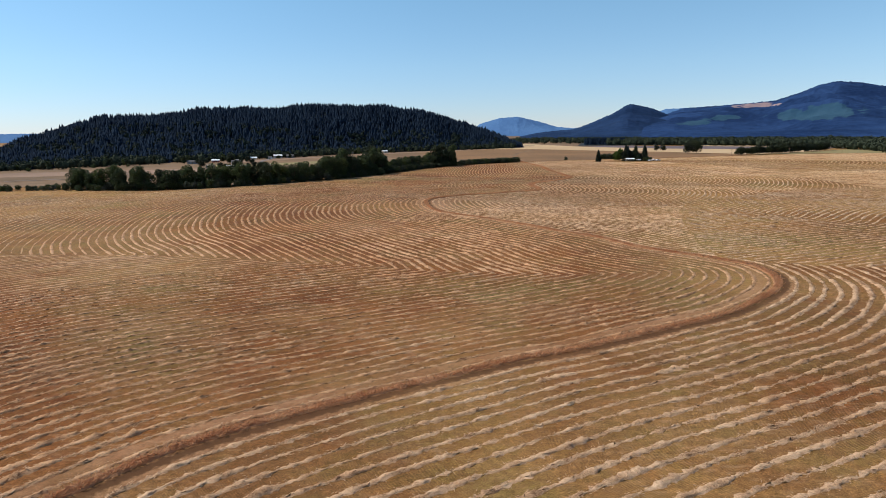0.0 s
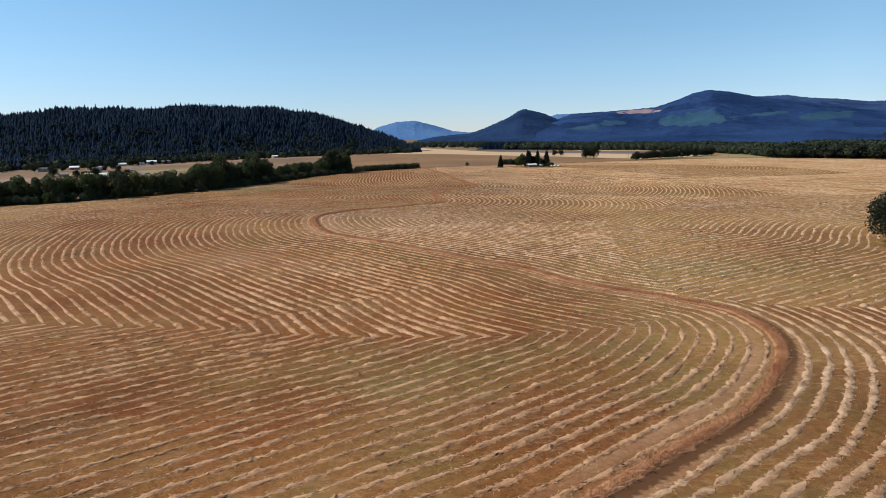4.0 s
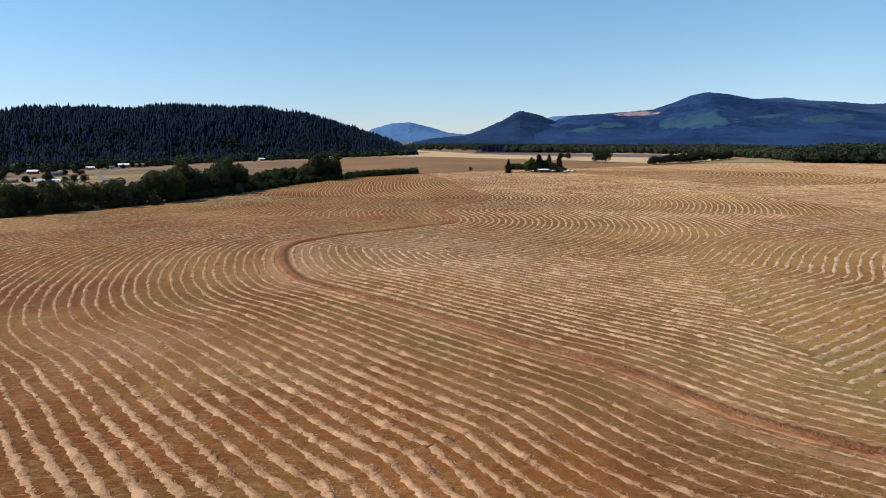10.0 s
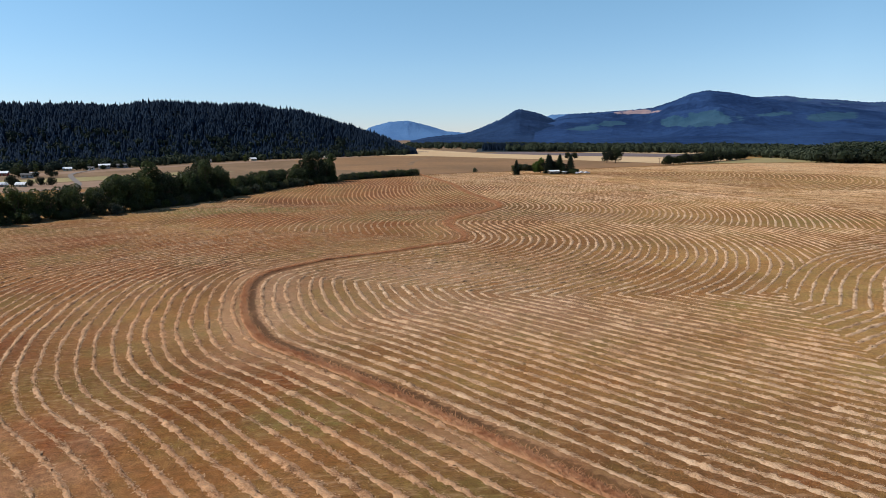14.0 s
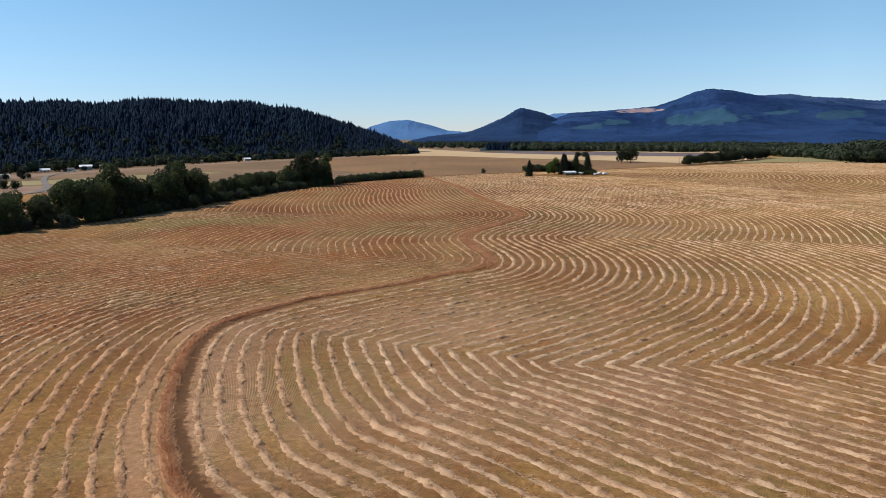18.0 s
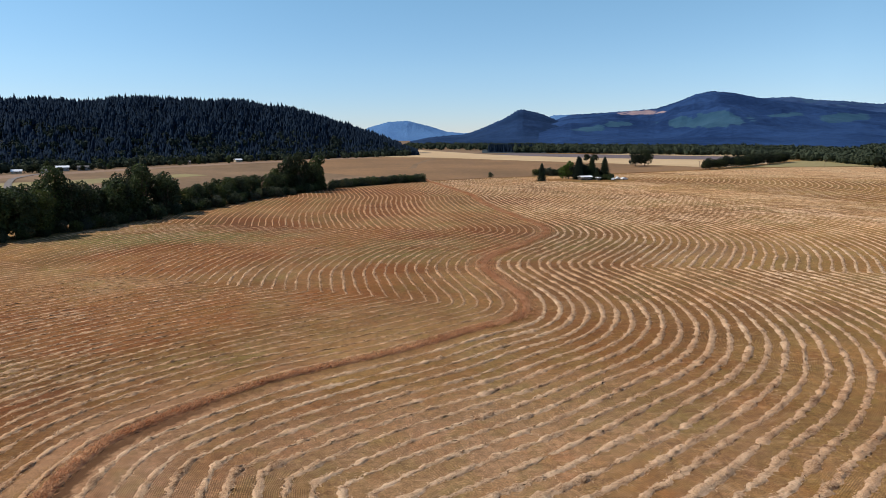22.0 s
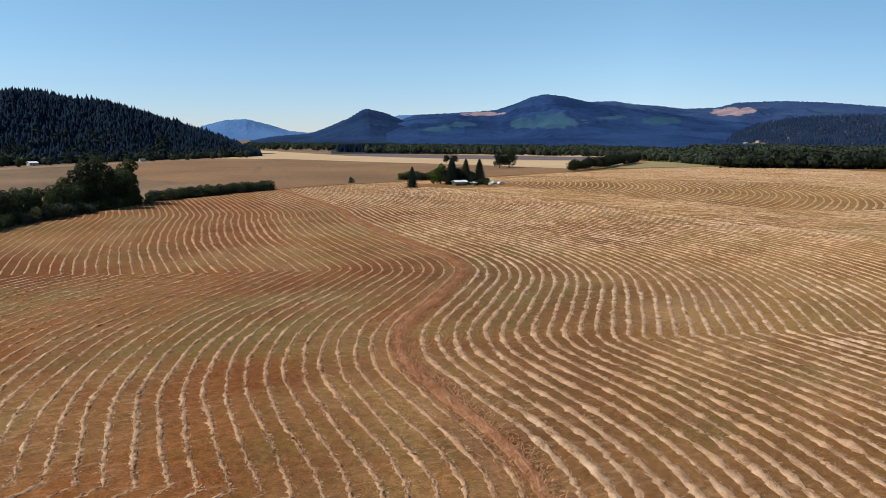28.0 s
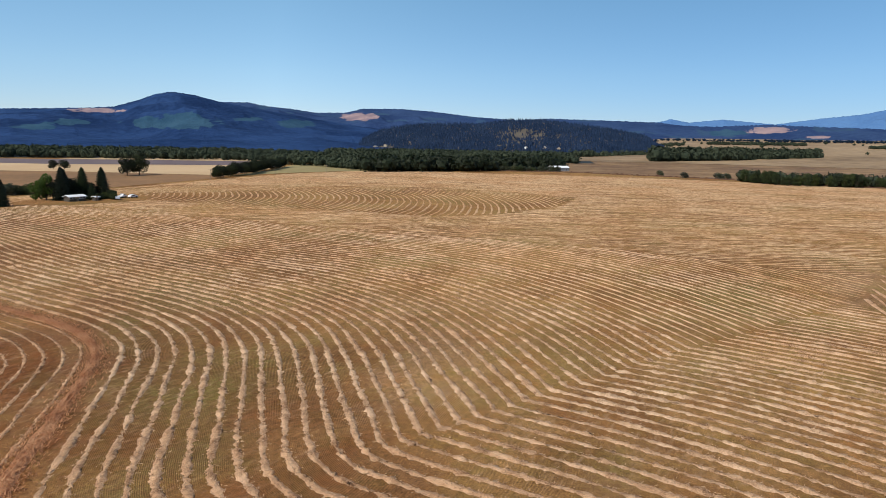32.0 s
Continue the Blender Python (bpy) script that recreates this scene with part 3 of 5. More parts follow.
def windrow(d, rng, step, across, line=LINE, right=RIGHT, which=0, wide=1.0):
    """The unbroken pieces of the swath at d metres from the line: vertices, faces and length."""
    p = resample(line + right * d, step)
    own = from_line(p, line, right)
    a = own if which == 0 else from_line(p, LINE, RIGHT)
    c = own if which == 1 else from_line(p, LINE2, RIGHT2)
    ok = (np.abs(own) > abs(d) - (1.2 if which == 1 else 0.3)) & on_field(p) & (family(p, a, c) == which)
    s = np.arange(len(p)) * step
    runs, start = [], None
    for i, good in enumerate(np.r_[ok, False]):
        if good and start is None:
            start = i
        elif not good and start is not None:
            if i - start > 2:
                runs.append((start, i))
            start = None
    pieces = []
    u = np.linspace(-1, 1, across)
    dome = (1 - np.abs(u) ** 2.0) ** 0.8
    for a, b in runs:
        q, w = p[a:b], b - a
        t = np.gradient(q, axis=0)
        t /= np.maximum(np.linalg.norm(t, axis=1), 1e-6)[:, None]
        side = np.stack([t[:, 1], -t[:, 0]], 1)
        ss = s[a:b]
        lump = np.convolve(rng.standard_normal(w + 6), np.ones(3) / 1.73, "same")[3:-3]
        heap = np.convolve(rng.standard_normal(w + 18), np.ones(9) / 3.0, "same")[9:-9]
        slow = np.sin(ss / 7.3 + d) * 0.5 + np.sin(ss / 19 + 3 * d)
        thin = np.clip((0.88 if d < 0 and which == 0 else 0.97) + (0.34 if d < 0 and which == 0 else 0.18) * wave(q[:, 0], q[:, 1], 42, 1.3) + 0.2 * wave(q[:, 0], q[:, 1], 9, 0.4), 0.38, 1.15)
        if step > 0.5:
            lump = 0.3 * lump
        if d < 0 and which == 0:
            thin = thin * np.clip(1.3 - (q[:, 1] - 225) / 110, 0.72, 1.0)
        half = wide * np.clip((0.36 + 0.055 * lump + 0.045 * heap + 0.03 * slow) * thin, 0.08, 0.62)
        high = np.clip((0.120 + 0.042 * lump + 0.040 * heap + 0.02 * slow) * thin, 0.03, 0.42)
        high *= np.clip(np.minimum(np.arange(w), w - 1 - np.arange(w)) / 3 + 0.2, 0, 1)
        sway = 0.09 * np.sin(ss / 5.1 + 1.7 * d) + 0.06 * np.sin(ss / 2.3 + d) + (0.04 if step < 0.5 else 0.01) * rng.standard_normal(w)
        off = sway[:, None] + half[:, None] * u + (0.08 if step < 0.5 else 0.03) * rng.standard_normal((w, across))
        xy = q[:, None] + side[:, None] * off[..., None]
        z = ground_z(xy[..., 0], xy[..., 1]) + high[:, None] * dome * (1 + 0.26 * rng.standard_normal((w, across))) - 0.02
        i = (np.arange(w - 1)[:, None] * across + np.arange(across - 1)).ravel()
        pieces.append((np.c_[xy.reshape(-1, 2), z.ravel()], np.stack([i, i + 1, i + across + 1, i + across], 1), w * step))
    return pieces


def strands(v, count, rng):
    """Loose straws lying on and beside a swath."""
    c = v[rng.integers(0, len(v), count)] + np.c_[0.13 * rng.standard_normal((count, 2)), rng.uniform(0.0, 0.08, count)]
    a = rng.uniform(0, math.tau, count)
    run = np.stack([np.cos(a), np.sin(a), 0.14 * rng.standard_normal(count)], 1) * rng.uniform(0.08, 0.20, (count, 1))
    wide = np.stack([-np.sin(a), np.cos(a), 0.3 * np.ones(count)], 1) * 0.036
    return np.stack([c - run, c + run + wide, c + run - wide], 1).reshape(-1, 3)


def lay(pieces, mat, label, least):
    """Long pieces become rows of their own; the short ends are kept for the joined rest."""
    for v, f, length in pieces:
        if length > least:
            tagged(new("windrow", mesh_of("windrow", v, f, mat, smooth=True)), label, "windrow", "swaths of the mown field")
        else:
            REST.setdefault(mat.name, []).append((v, f))


REST = {}
APEX = np.array([6.0, 224.0])
rng = np.random.default_rng(5)
loose = []
for sgn, first, gap in ((-1, 1.65, 1.97), (1, 2.65, 2.03)):
    for k in range(58):
        near = k < 36
        pieces = windrow(sgn * (first + gap * k), rng, *((0.30, 6) if near else (0.9, 5)))
        if sgn > 0 and k == 0:  # no row on the bare headland inside the tight bend
            pieces = [(v, f, w) for v, f, w in pieces if np.linalg.norm(v[:, :2].mean(0) - APEX) > 30]
        lay(pieces, M_STRAW if sgn > 0 else M_STRAW_RUSTY, "long raked row of pale cut straw lying on stubble" if sgn > 0 else "raked row of rusty straw lying on red-brown stubble", 45 if near else 1e9)
        if near:
            loose += [strands(v, int(len(v) / (1.3 if k < 22 else 2.6)), rng) for v, f, w in pieces]
loose = np.vstack(loose)
tagged(new("loose_straw", mesh_of("loose_straw", loose, np.arange(len(loose)).reshape(-1, 3), M_LOOSE)), "loose pale straws on and beside the swaths", "straw", kind="stuff")
for k in range(-58, 60):
    lay(windrow(2.03 * k, rng, *((0.36, 6) if abs(k) < 26 else (0.9, 5)), LINE3, RIGHT3, 2), M_STRAW, "straw row with a jog beside the dark oak grove", 40 if abs(k) < 26 else 1e9)
for line, right, which, ds in ((LINE, RIGHT, 0, [s * (d0 + 2.03 * k) for k in range(42) for s, d0 in ((-1, 115.9), (1, 120.4))]),
                               (LINE2, RIGHT2, 1, [-2.05 * k for k in range(70)] + [2.05 + 2.05 * k for k in range(130)])):
    for d in ds:
        lay(windrow(d, rng, 1.2, 4, line, right, which), M_STRAW_FAR, "", 1e9)
for k in range(-40, 46):
    lay(windrow(2.9 * k, rng, 0.8, 5, LINE4, RIGHT4, 3, 1.25), M_STRAW_FAR, "", 1e9)
for mat in (M_STRAW, M_STRAW_RUSTY, M_STRAW_FAR):
    start = np.cumsum([0] + [len(v) for v, f in REST[mat.name]])
    far = mesh_of("far_windrows", np.vstack([v for v, f in REST[mat.name]]), np.vstack([f + n for (v, f), n in zip(REST[mat.name], start)]), mat, smooth=True)
    tagged(new("far_windrows", far), "straw rows far across the tan stubble field", "windrows", kind="stuff")


# ---- the berm with its tall dry grass ----
def berm():
    p = LINE[(LINE[:, 1] > 25) & (LINE[:, 0] > -70)]
    k = np.arange(len(p))
    t = np.gradient(p, axis=0)
    t /= np.linalg.norm(t, axis=1)[:, None]
    side = np.stack([t[:, 1], -t[:, 0]], 1)
    u = np.linspace(-1, 1, 9)
    half = 0.66 + 0.10 * np.sin(k / 9.0) + 0.1 * rng.standard_normal(len(p))
    xy = p[:, None] + side[:, None] * (half[:, None] * u - 0.18)[..., None]
    z = ground_z(xy[..., 0], xy[..., 1]) + 0.27 * (1 - u**2) * (1 + 0.2 * rng.standard_normal((len(p), 9))) - 0.04
    i = (k[:-1, None] * 9 + np.arange(8)).ravel()
    me = mesh_of("berm", np.c_[xy.reshape(-1, 2), z.ravel()], np.stack([i, i + 1, i + 10, i + 9], 1), M_BERM)
    tagged(new("berm", me), "low winding earth berm grown over with rusty dry grass", "berm", kind="structure")
    # blades in tufts
    m = 60000
    c = rng.integers(0, len(p) - 1, m)
    base = p[c] + side[c] * ((0.30 + 0.55 * np.clip((p[c, 1] - 262) / 25, 0, 1)) * rng.standard_normal(m) - 0.12)[:, None] + t[c] * rng.uniform(0, 0.7, m)[:, None]
    lean, turn = 0.30 * rng.standard_normal((m, 2)), rng.uniform(0, math.tau, m)
    wide = 0.05 * np.stack([np.cos(turn), np.sin(turn)], 1)
    gz = ground_z(base[:, 0], base[:, 1]) + 0.18
    tall = rng.uniform(0.08, 0.38, m)
    v = np.stack([np.c_[base - wide, gz], np.c_[base + wide, gz], np.c_[base + lean, gz + tall]], 1).reshape(-1, 3)
    me = mesh_of("berm_grass", v, np.arange(3 * m).reshape(-1, 3), M_BERM)
    tagged(new("berm_grass", me), "uncut rusty dry grass standing along the berm", "grass", kind="stuff")


berm()


# ---- trees ----
def limb(v, f, a, b, r0, r1, sides=6):
    a, b = Vector(a), Vector(b)
    d = (b - a).normalized()
    s = d.orthogonal().normalized()
    t = d.cross(s)
    n = len(v)
    for c, r in ((a, r0), (b, r1)):
        v += [tuple(c + (s * math.cos(i * math.tau / sides) + t * math.sin(i * math.tau / sides)) * r) for i in range(sides)]
    f += [[n + i, n + (i + 1) % sides, n + sides + (i + 1) % sides, n + sides + i] for i in range(sides)]


def leaves(centres, radii, count, size, rng):
    """Small leaf clumps: bent quads spread through the shells of several lobes."""
    pick = rng.choice(len(centres), count, p=radii.prod(1) ** 0.7 / (radii.prod(1) ** 0.7).sum())
    d = rng.standard_normal((count, 3))
    d /= np.linalg.norm(d, axis=1)[:, None]
    r = rng.uniform(0.6, 1.06, count) ** 0.6
    c = centres[pick] + d * radii[pick] * r[:, None]
    n = d + 0.7 * rng.standard_normal((count, 3))
    n /= np.linalg.norm(n, axis=1)[:, None]
    s = np.cross(n, rng.standard_normal((count, 3)))
    s /= np.linalg.norm(s, axis=1)[:, None]
    t = np.cross(n, s)
    w = size * rng.uniform(0.55, 1.3, (count, 1))
    bend = n * w * 0.3
    v = np.stack([c - s * w - bend, c - t * w * 0.6, c + s * w - bend, c + t * w * 0.8], 1).reshape(-1, 3)
    return v, np.arange(4 * count).reshape(-1, 4)


def broadleaf(name, height, spread, trunk_h, lobes, count, size, mat, seed, label, category, low=False):
    r = np.random.default_rng(seed)
    root = new(name)
    v, f = [], []
    limb(v, f, (0, 0, -0.3), (0.1, 0, trunk_h), height * 0.035, height * 0.024, 8)
    top = np.array([0.1, 0.0, trunk_h])
    a = r.uniform(0, math.tau, lobes) + np.arange(lobes)
    hh = np.linspace(0.12 if low else 0.25, 0.92, lobes)
    rad = spread * 0.62 * np.sin(np.clip(hh, 0.1, 1) * math.pi * 0.78 + 0.35) * r.uniform(0.5, 1.0, lobes)
    c = np.stack([rad * np.cos(a * 2.4), rad * np.sin(a * 2.4), trunk_h * 0.6 + hh * (height - trunk_h * 0.6 - spread * 0.28)], 1)
    rr = np.stack([spread * r.uniform(0.34, 0.52, lobes)] * 3, 1) * np.array([1, 1, 0.85])
    for q in c:
        limb(v, f, top, q, height * 0.014, height * 0.004, 5)
    part("trunk", mesh_of("trunk", v, f, M_BARK), root, "dark furrowed bark")
    lv, lf = leaves(c, rr, count, size, r)
    lv[:, 2] = np.maximum(lv[:, 2], 0.05)
    part("crown", mesh_of("crown", lv, lf, mat), root)
    return tagged(root, label, category)


def fir(name, height, spread, count, mat, seed, label):
    r = np.random.default_rng(seed)
    root = new(name)
    v, f = [], []
    limb(v, f, (0, 0, -0.3), (0, 0, height * 0.95), height * 0.022, 0.03, 8)
    part("trunk", mesh_of("trunk", v, f, M_BARK), root, "straight brown trunk")
    u = r.uniform(0, 1, count) ** 0.75
    z = height * (1 - 0.95 * u)
    tier = 1 + 0.22 * np.sin(z * 5.0) + 0.12 * r.standard_normal(count)
    reach = spread * (u ** 0.62) * np.clip(tier, 0.4, 1.4)
    a = r.uniform(0, math.tau, count)
    k = r.uniform(0.35, 1.0, count) ** 0.6
    out = np.stack([np.cos(a), np.sin(a), np.zeros(count)], 1)
    c = out * (reach * k)[:, None] + np.c_[np.zeros((count, 2)), z - 0.22 * reach * k]
    s = np.stack([-np.sin(a), np.cos(a), np.zeros(count)], 1)
    w = 0.42 * r.uniform(0.6, 1.2, (count, 1)) * (height / 15)
    fwd = out * 1.25 * w + np.array([0, 0, -0.45]) * w
    q = np.stack([c - fwd * 0.5 - s * w * 0.7, c + fwd * 0.2 - s * w * 0.5 + [0, 0, -0.1], c + fwd, c - fwd * 0.4 + s * w * 0.7], 1).reshape(-1, 3)
    part("crown", mesh_of("crown", q, np.arange(4 * count).reshape(-1, 4), mat), root)
    return tagged(root, label, "tree")


def place(proto, x, y, scale=1.0, turn=0.0, z=None, tall=1.0):
    h = float(ground_z(x, y)) if z is None else z
    ob = copy_thing(proto, Matrix.Identity(4))
    ob.matrix_basis = pose(x, y, h, 0, 0, turn) @ Matrix.Diagonal((scale, scale, scale * tall, 1))
    return ob


HEDGE_LABEL = "leafy green broadleaf tree in the dense field-edge hedgerow"
T_ASH = [broadleaf("tree", 13, 4.6, 1.2, 13, 2900, 0.31, M_LEAF, 11 + i, HEDGE_LABEL, "tree", True) for i in range(3)]
T_TALL = [broadleaf("tree", 18, 5.2, 2.2, 15, 3600, 0.33, M_LEAF, 21 + i, "tall dark broadleaf tree rising above the hedgerow", "tree", True) for i in range(2)]
T_SHRUB = [broadleaf("shrub", 4.6, 3.4, 0.3, 8, 1200, 0.25, m, 31 + i, "rounded shrub at the foot of the hedgerow", "shrub", True) for i, m in enumerate((M_LEAF, M_LEAF_GREY))]
T_OAK = [broadleaf("oak_tree", 14, 7.5, 2.0, 14, 5200, 0.31, M_OAK, 41 + i, "dark spreading oak tree standing in dry grass", "tree") for i in range(2)]
T_BRIGHT = broadleaf("tree", 12, 5.0, 1.5, 11, 1700, 0.42, M_LEAF_BRIGHT, 51, "bright green broadleaf tree in the farmyard", "tree", True)
T_FIR = [fir("fir_tree", 16, 4.1, 5200, M_FIR, 61 + i, "dark green fir tree with a pointed crown") for i in range(2)]
PROTOS = [*T_ASH, *T_TALL, *T_SHRUB, *T_OAK, T_BRIGHT, *T_FIR]

rnd = random.Random(7)


HEDGE_END = -183


def hedge_row(line, spacing, depth, sizes, shrubs):
    pts = spline(line, spacing)
    tang = np.gradient(pts, axis=0)
    tang /= np.linalg.norm(tang, axis=1)[:, None]
    for (x, y), (tx, ty) in zip(pts, tang):
        nx, ny = -ty, tx
        j = rnd.uniform(2.0, 3.5 + depth)
        s = sizes(x, y) * rnd.uniform(0.82, 1.15)
        if x < HEDGE_END:  # only low growth past the hedge's end
            for _ in range(3):
                tagged(place(rnd.choice(T_SHRUB), x + rnd.uniform(-2.5, 2.5), y + rnd.uniform(0, 7), rnd.uniform(0.35, 0.75), rnd.uniform(0, 360)), "low scrubby bush past the hedgerow's end", group="field-edge hedgerow")
            continue
        proto = rnd.choice(T_TALL if s > 1.15 else T_ASH)
        tagged(place(proto, x + nx * j + rnd.uniform(-1, 1), y + ny * j, s / (1.25 if s > 1.15 else 1), rnd.uniform(0, 360)), group="field-edge hedgerow")
        if depth > 3:
            tagged(place(rnd.choice(T_ASH), x + nx * (j + 5), y + ny * (j + 5), s * rnd.uniform(0.8, 1.0) / (1.25 if s > 1.15 else 1), rnd.uniform(0, 360)), group="field-edge hedgerow")
        for _ in range(shrubs):
            k = rnd.uniform(-0.5, 2.2)
            tagged(place(rnd.choice(T_SHRUB), x + nx * k + rnd.uniform(-2, 2), y + ny * k + rnd.uniform(-2, 2), rnd.uniform(0.55, 1.05), rnd.uniform(0, 360)), group="field-edge hedgerow")


def hedge_size(x, y):
    if x < -62:
        return 0.86
    if x < -30:
        return 1.16
    if x < 4:
        return 0.70
    return 1.16


hedge_row([p for p in HEDGE if p[0] < 28], 4.6, 5, hedge_size, 2)
for x, y in spline([(22, 514), (42, 532), (70, 551)], 2.6):
    for _ in range(2):
        tagged(place(rnd.choice(T_SHRUB), x + rnd.uniform(-2, 2), y + rnd.uniform(0, 5), rnd.uniform(0.7, 1.05), rnd.uniform(0, 360)), group="field-edge hedgerow")

# ---- the oak grove in the field ----
for x, y, s in ((131.5, 158, 0.9), (135, 162, 0.98), (139, 157, 1.05), (144, 164, 1.15), (150, 157, 1.2), (157, 163, 1.2), (162, 157, 1.1), (170, 161, 1.05)):
    tagged(place(rnd.choice(T_OAK), x, y, s, rnd.uniform(0, 360)), "dark dense oak in a grove amid the mown field", group="oak grove")
gx, gy = np.meshgrid(np.linspace(-1, 1, 25), np.linspace(-1, 1, 13))
ring = np.hypot(gx, gy).ravel() < 1.02
gv = np.c_[151 + 15 * gx.ravel(), 148.5 + 3.5 * gy.ravel() + 1.0 * gx.ravel()]
cells = (np.arange(12)[:, None] * 25 + np.arange(24)).ravel()
cells = cells[ring[cells] & ring[cells + 1] & ring[cells + 25] & ring[cells + 26]]
tagged(new("lush_patch", mesh_of("lush_patch", np.c_[gv, ground_z(gv[:, 0], gv[:, 1]) + 0.35 * np.clip(1 - np.hypot(gx, gy).ravel() ** 2, 0.1, 1)], np.stack([cells, cells + 1, cells + 26, cells + 25], 1), M_LUSH)),
       "lush green uncut grass beside dark oaks", "grass", kind="structure")

POLES = [(293, 629), (356, 639), (409, 638), (473, 646), (533, 648)]

# ---- the farmyard ----
M_WHITE = two_tone("white_siding", (0.66, 0.66, 0.64), (0.80, 0.80, 0.78), 0.5, 6.0, 0.6, 0.1)
M_GREYWALL = two_tone("grey_siding", (0.20, 0.20, 0.21), (0.28, 0.28, 0.29), 0.5, 6.0, 0.7, 0.1)
M_TANWALL = two_tone("tan_siding", (0.36, 0.29, 0.21), (0.46, 0.38, 0.28), 0.5, 6.0, 0.7, 0.1)
# farmhouse and shed walls: the shade below the roof put into a dark colour
M_SHADEWALL = two_tone("shaded_wall", (0.05, 0.042, 0.034), (0.10, 0.083, 0.066), 0.5, 6.0, 0.85, 0.2)
M_REDWALL = two_tone("red_siding", (0.26, 0.035, 0.03), (0.36, 0.06, 0.05), 0.5, 6.0, 0.7, 0.1)
M_TIN = two_tone("pale_metal_roof", (0.62, 0.64, 0.66), (0.78, 0.80, 0.82), 0.3, 4.0, 0.45, 0.1)
M_DARKROOF = two_tone("dark_shingle_roof", (0.07, 0.068, 0.07), (0.13, 0.125, 0.125), 0.4, 5.0, 0.9, 0.3)
M_GLASS = two_tone("dark_window_glass", (0.02, 0.025, 0.03), (0.04, 0.045, 0.05), 1.0, 5.0, 0.08, 0.0, spec=0.6)
M_TYRE = two_tone("tyre_rubber", (0.015, 0.015, 0.015), (0.03, 0.03, 0.03), 2.0, 20.0, 0.85, 0.2)
M_WOOD = two_tone("weathered_wood", (0.16, 0.12, 0.085), (0.27, 0.21, 0.15), 0.8, 8.0, 0.9, 0.4)
M_CARS = [two_tone("white_paint", (0.72, 0.72, 0.72), (0.80, 0.80, 0.80), 0.6, 5.0, 0.25, 0.0, spec=0.5),
          two_tone("silver_paint", (0.42, 0.43, 0.45), (0.5, 0.51, 0.53), 0.6, 5.0, 0.25, 0.0, spec=0.5)]


def house(x, y, w, d, h, rise, turn, wall, roof, label, openings=3, kind="house", z=None):
    """A gabled building with eaves, its long side w along its own x."""
    root = new(kind)
    root.matrix_basis = pose(x, y, float(ground_z(x, y)) if z is None else z, 0, 0, turn)
    a, b = w / 2, d / 2
    v = [(-a, -b, -0.3), (a, -b, -0.3), (a, b, -0.3), (-a, b, -0.3), (-a, -b, h), (a, -b, h), (a, b, h), (-a, b, h), (-a, 0, h + rise), (a, 0, h + rise)]
    part("wall", mesh_of("wall", v, [[0, 1, 5, 4], [1, 2, 6, 9, 5], [2, 3, 7, 6], [3, 0, 4, 8, 7]], wall), root)
    e, t = 0.45, 0.16
    for sgn in (-1, 1):
        q = []
        for lift in (0.02, 0.02 + t):
            q += [(-a - e, sgn * (b + e), h - rise * e / b + lift), (a + e, sgn * (b + e), h - rise * e / b + lift), (a + e, 0, h + rise + lift), (-a - e, 0, h + rise + lift)]
        part("roof", mesh_of("roof", q, [[3, 2, 1, 0], [4, 5, 6, 7], [0, 1, 5, 4], [1, 2, 6, 5], [2, 3, 7, 6], [3, 0, 4, 7]], roof), root)
    for sgn in (-1, 1):
        for i in range(openings):
            cx = -a + w * (i + 0.5) / openings
            if i == openings // 2:
                part("door", mesh_of("door", *boxes([(cx - 0.5, cx + 0.5, sgn * b - 0.05, sgn * b + 0.05, 0, 2.05)]), M_WOOD), root)
            else:
                win = part("window", mesh_of("window", *boxes([(cx - 0.65, cx + 0.65, sgn * b - 0.04, sgn * b + 0.04, 1.0, 2.1)]), M_WHITE), root)
                part("pane", mesh_of("pane", *boxes([(cx - 0.55, cx + 0.55, sgn * b - 0.055, sgn * b + 0.055, 1.08, 2.02)]), M_GLASS), win)
    return tagged(root, label, kind.replace("_", " "))


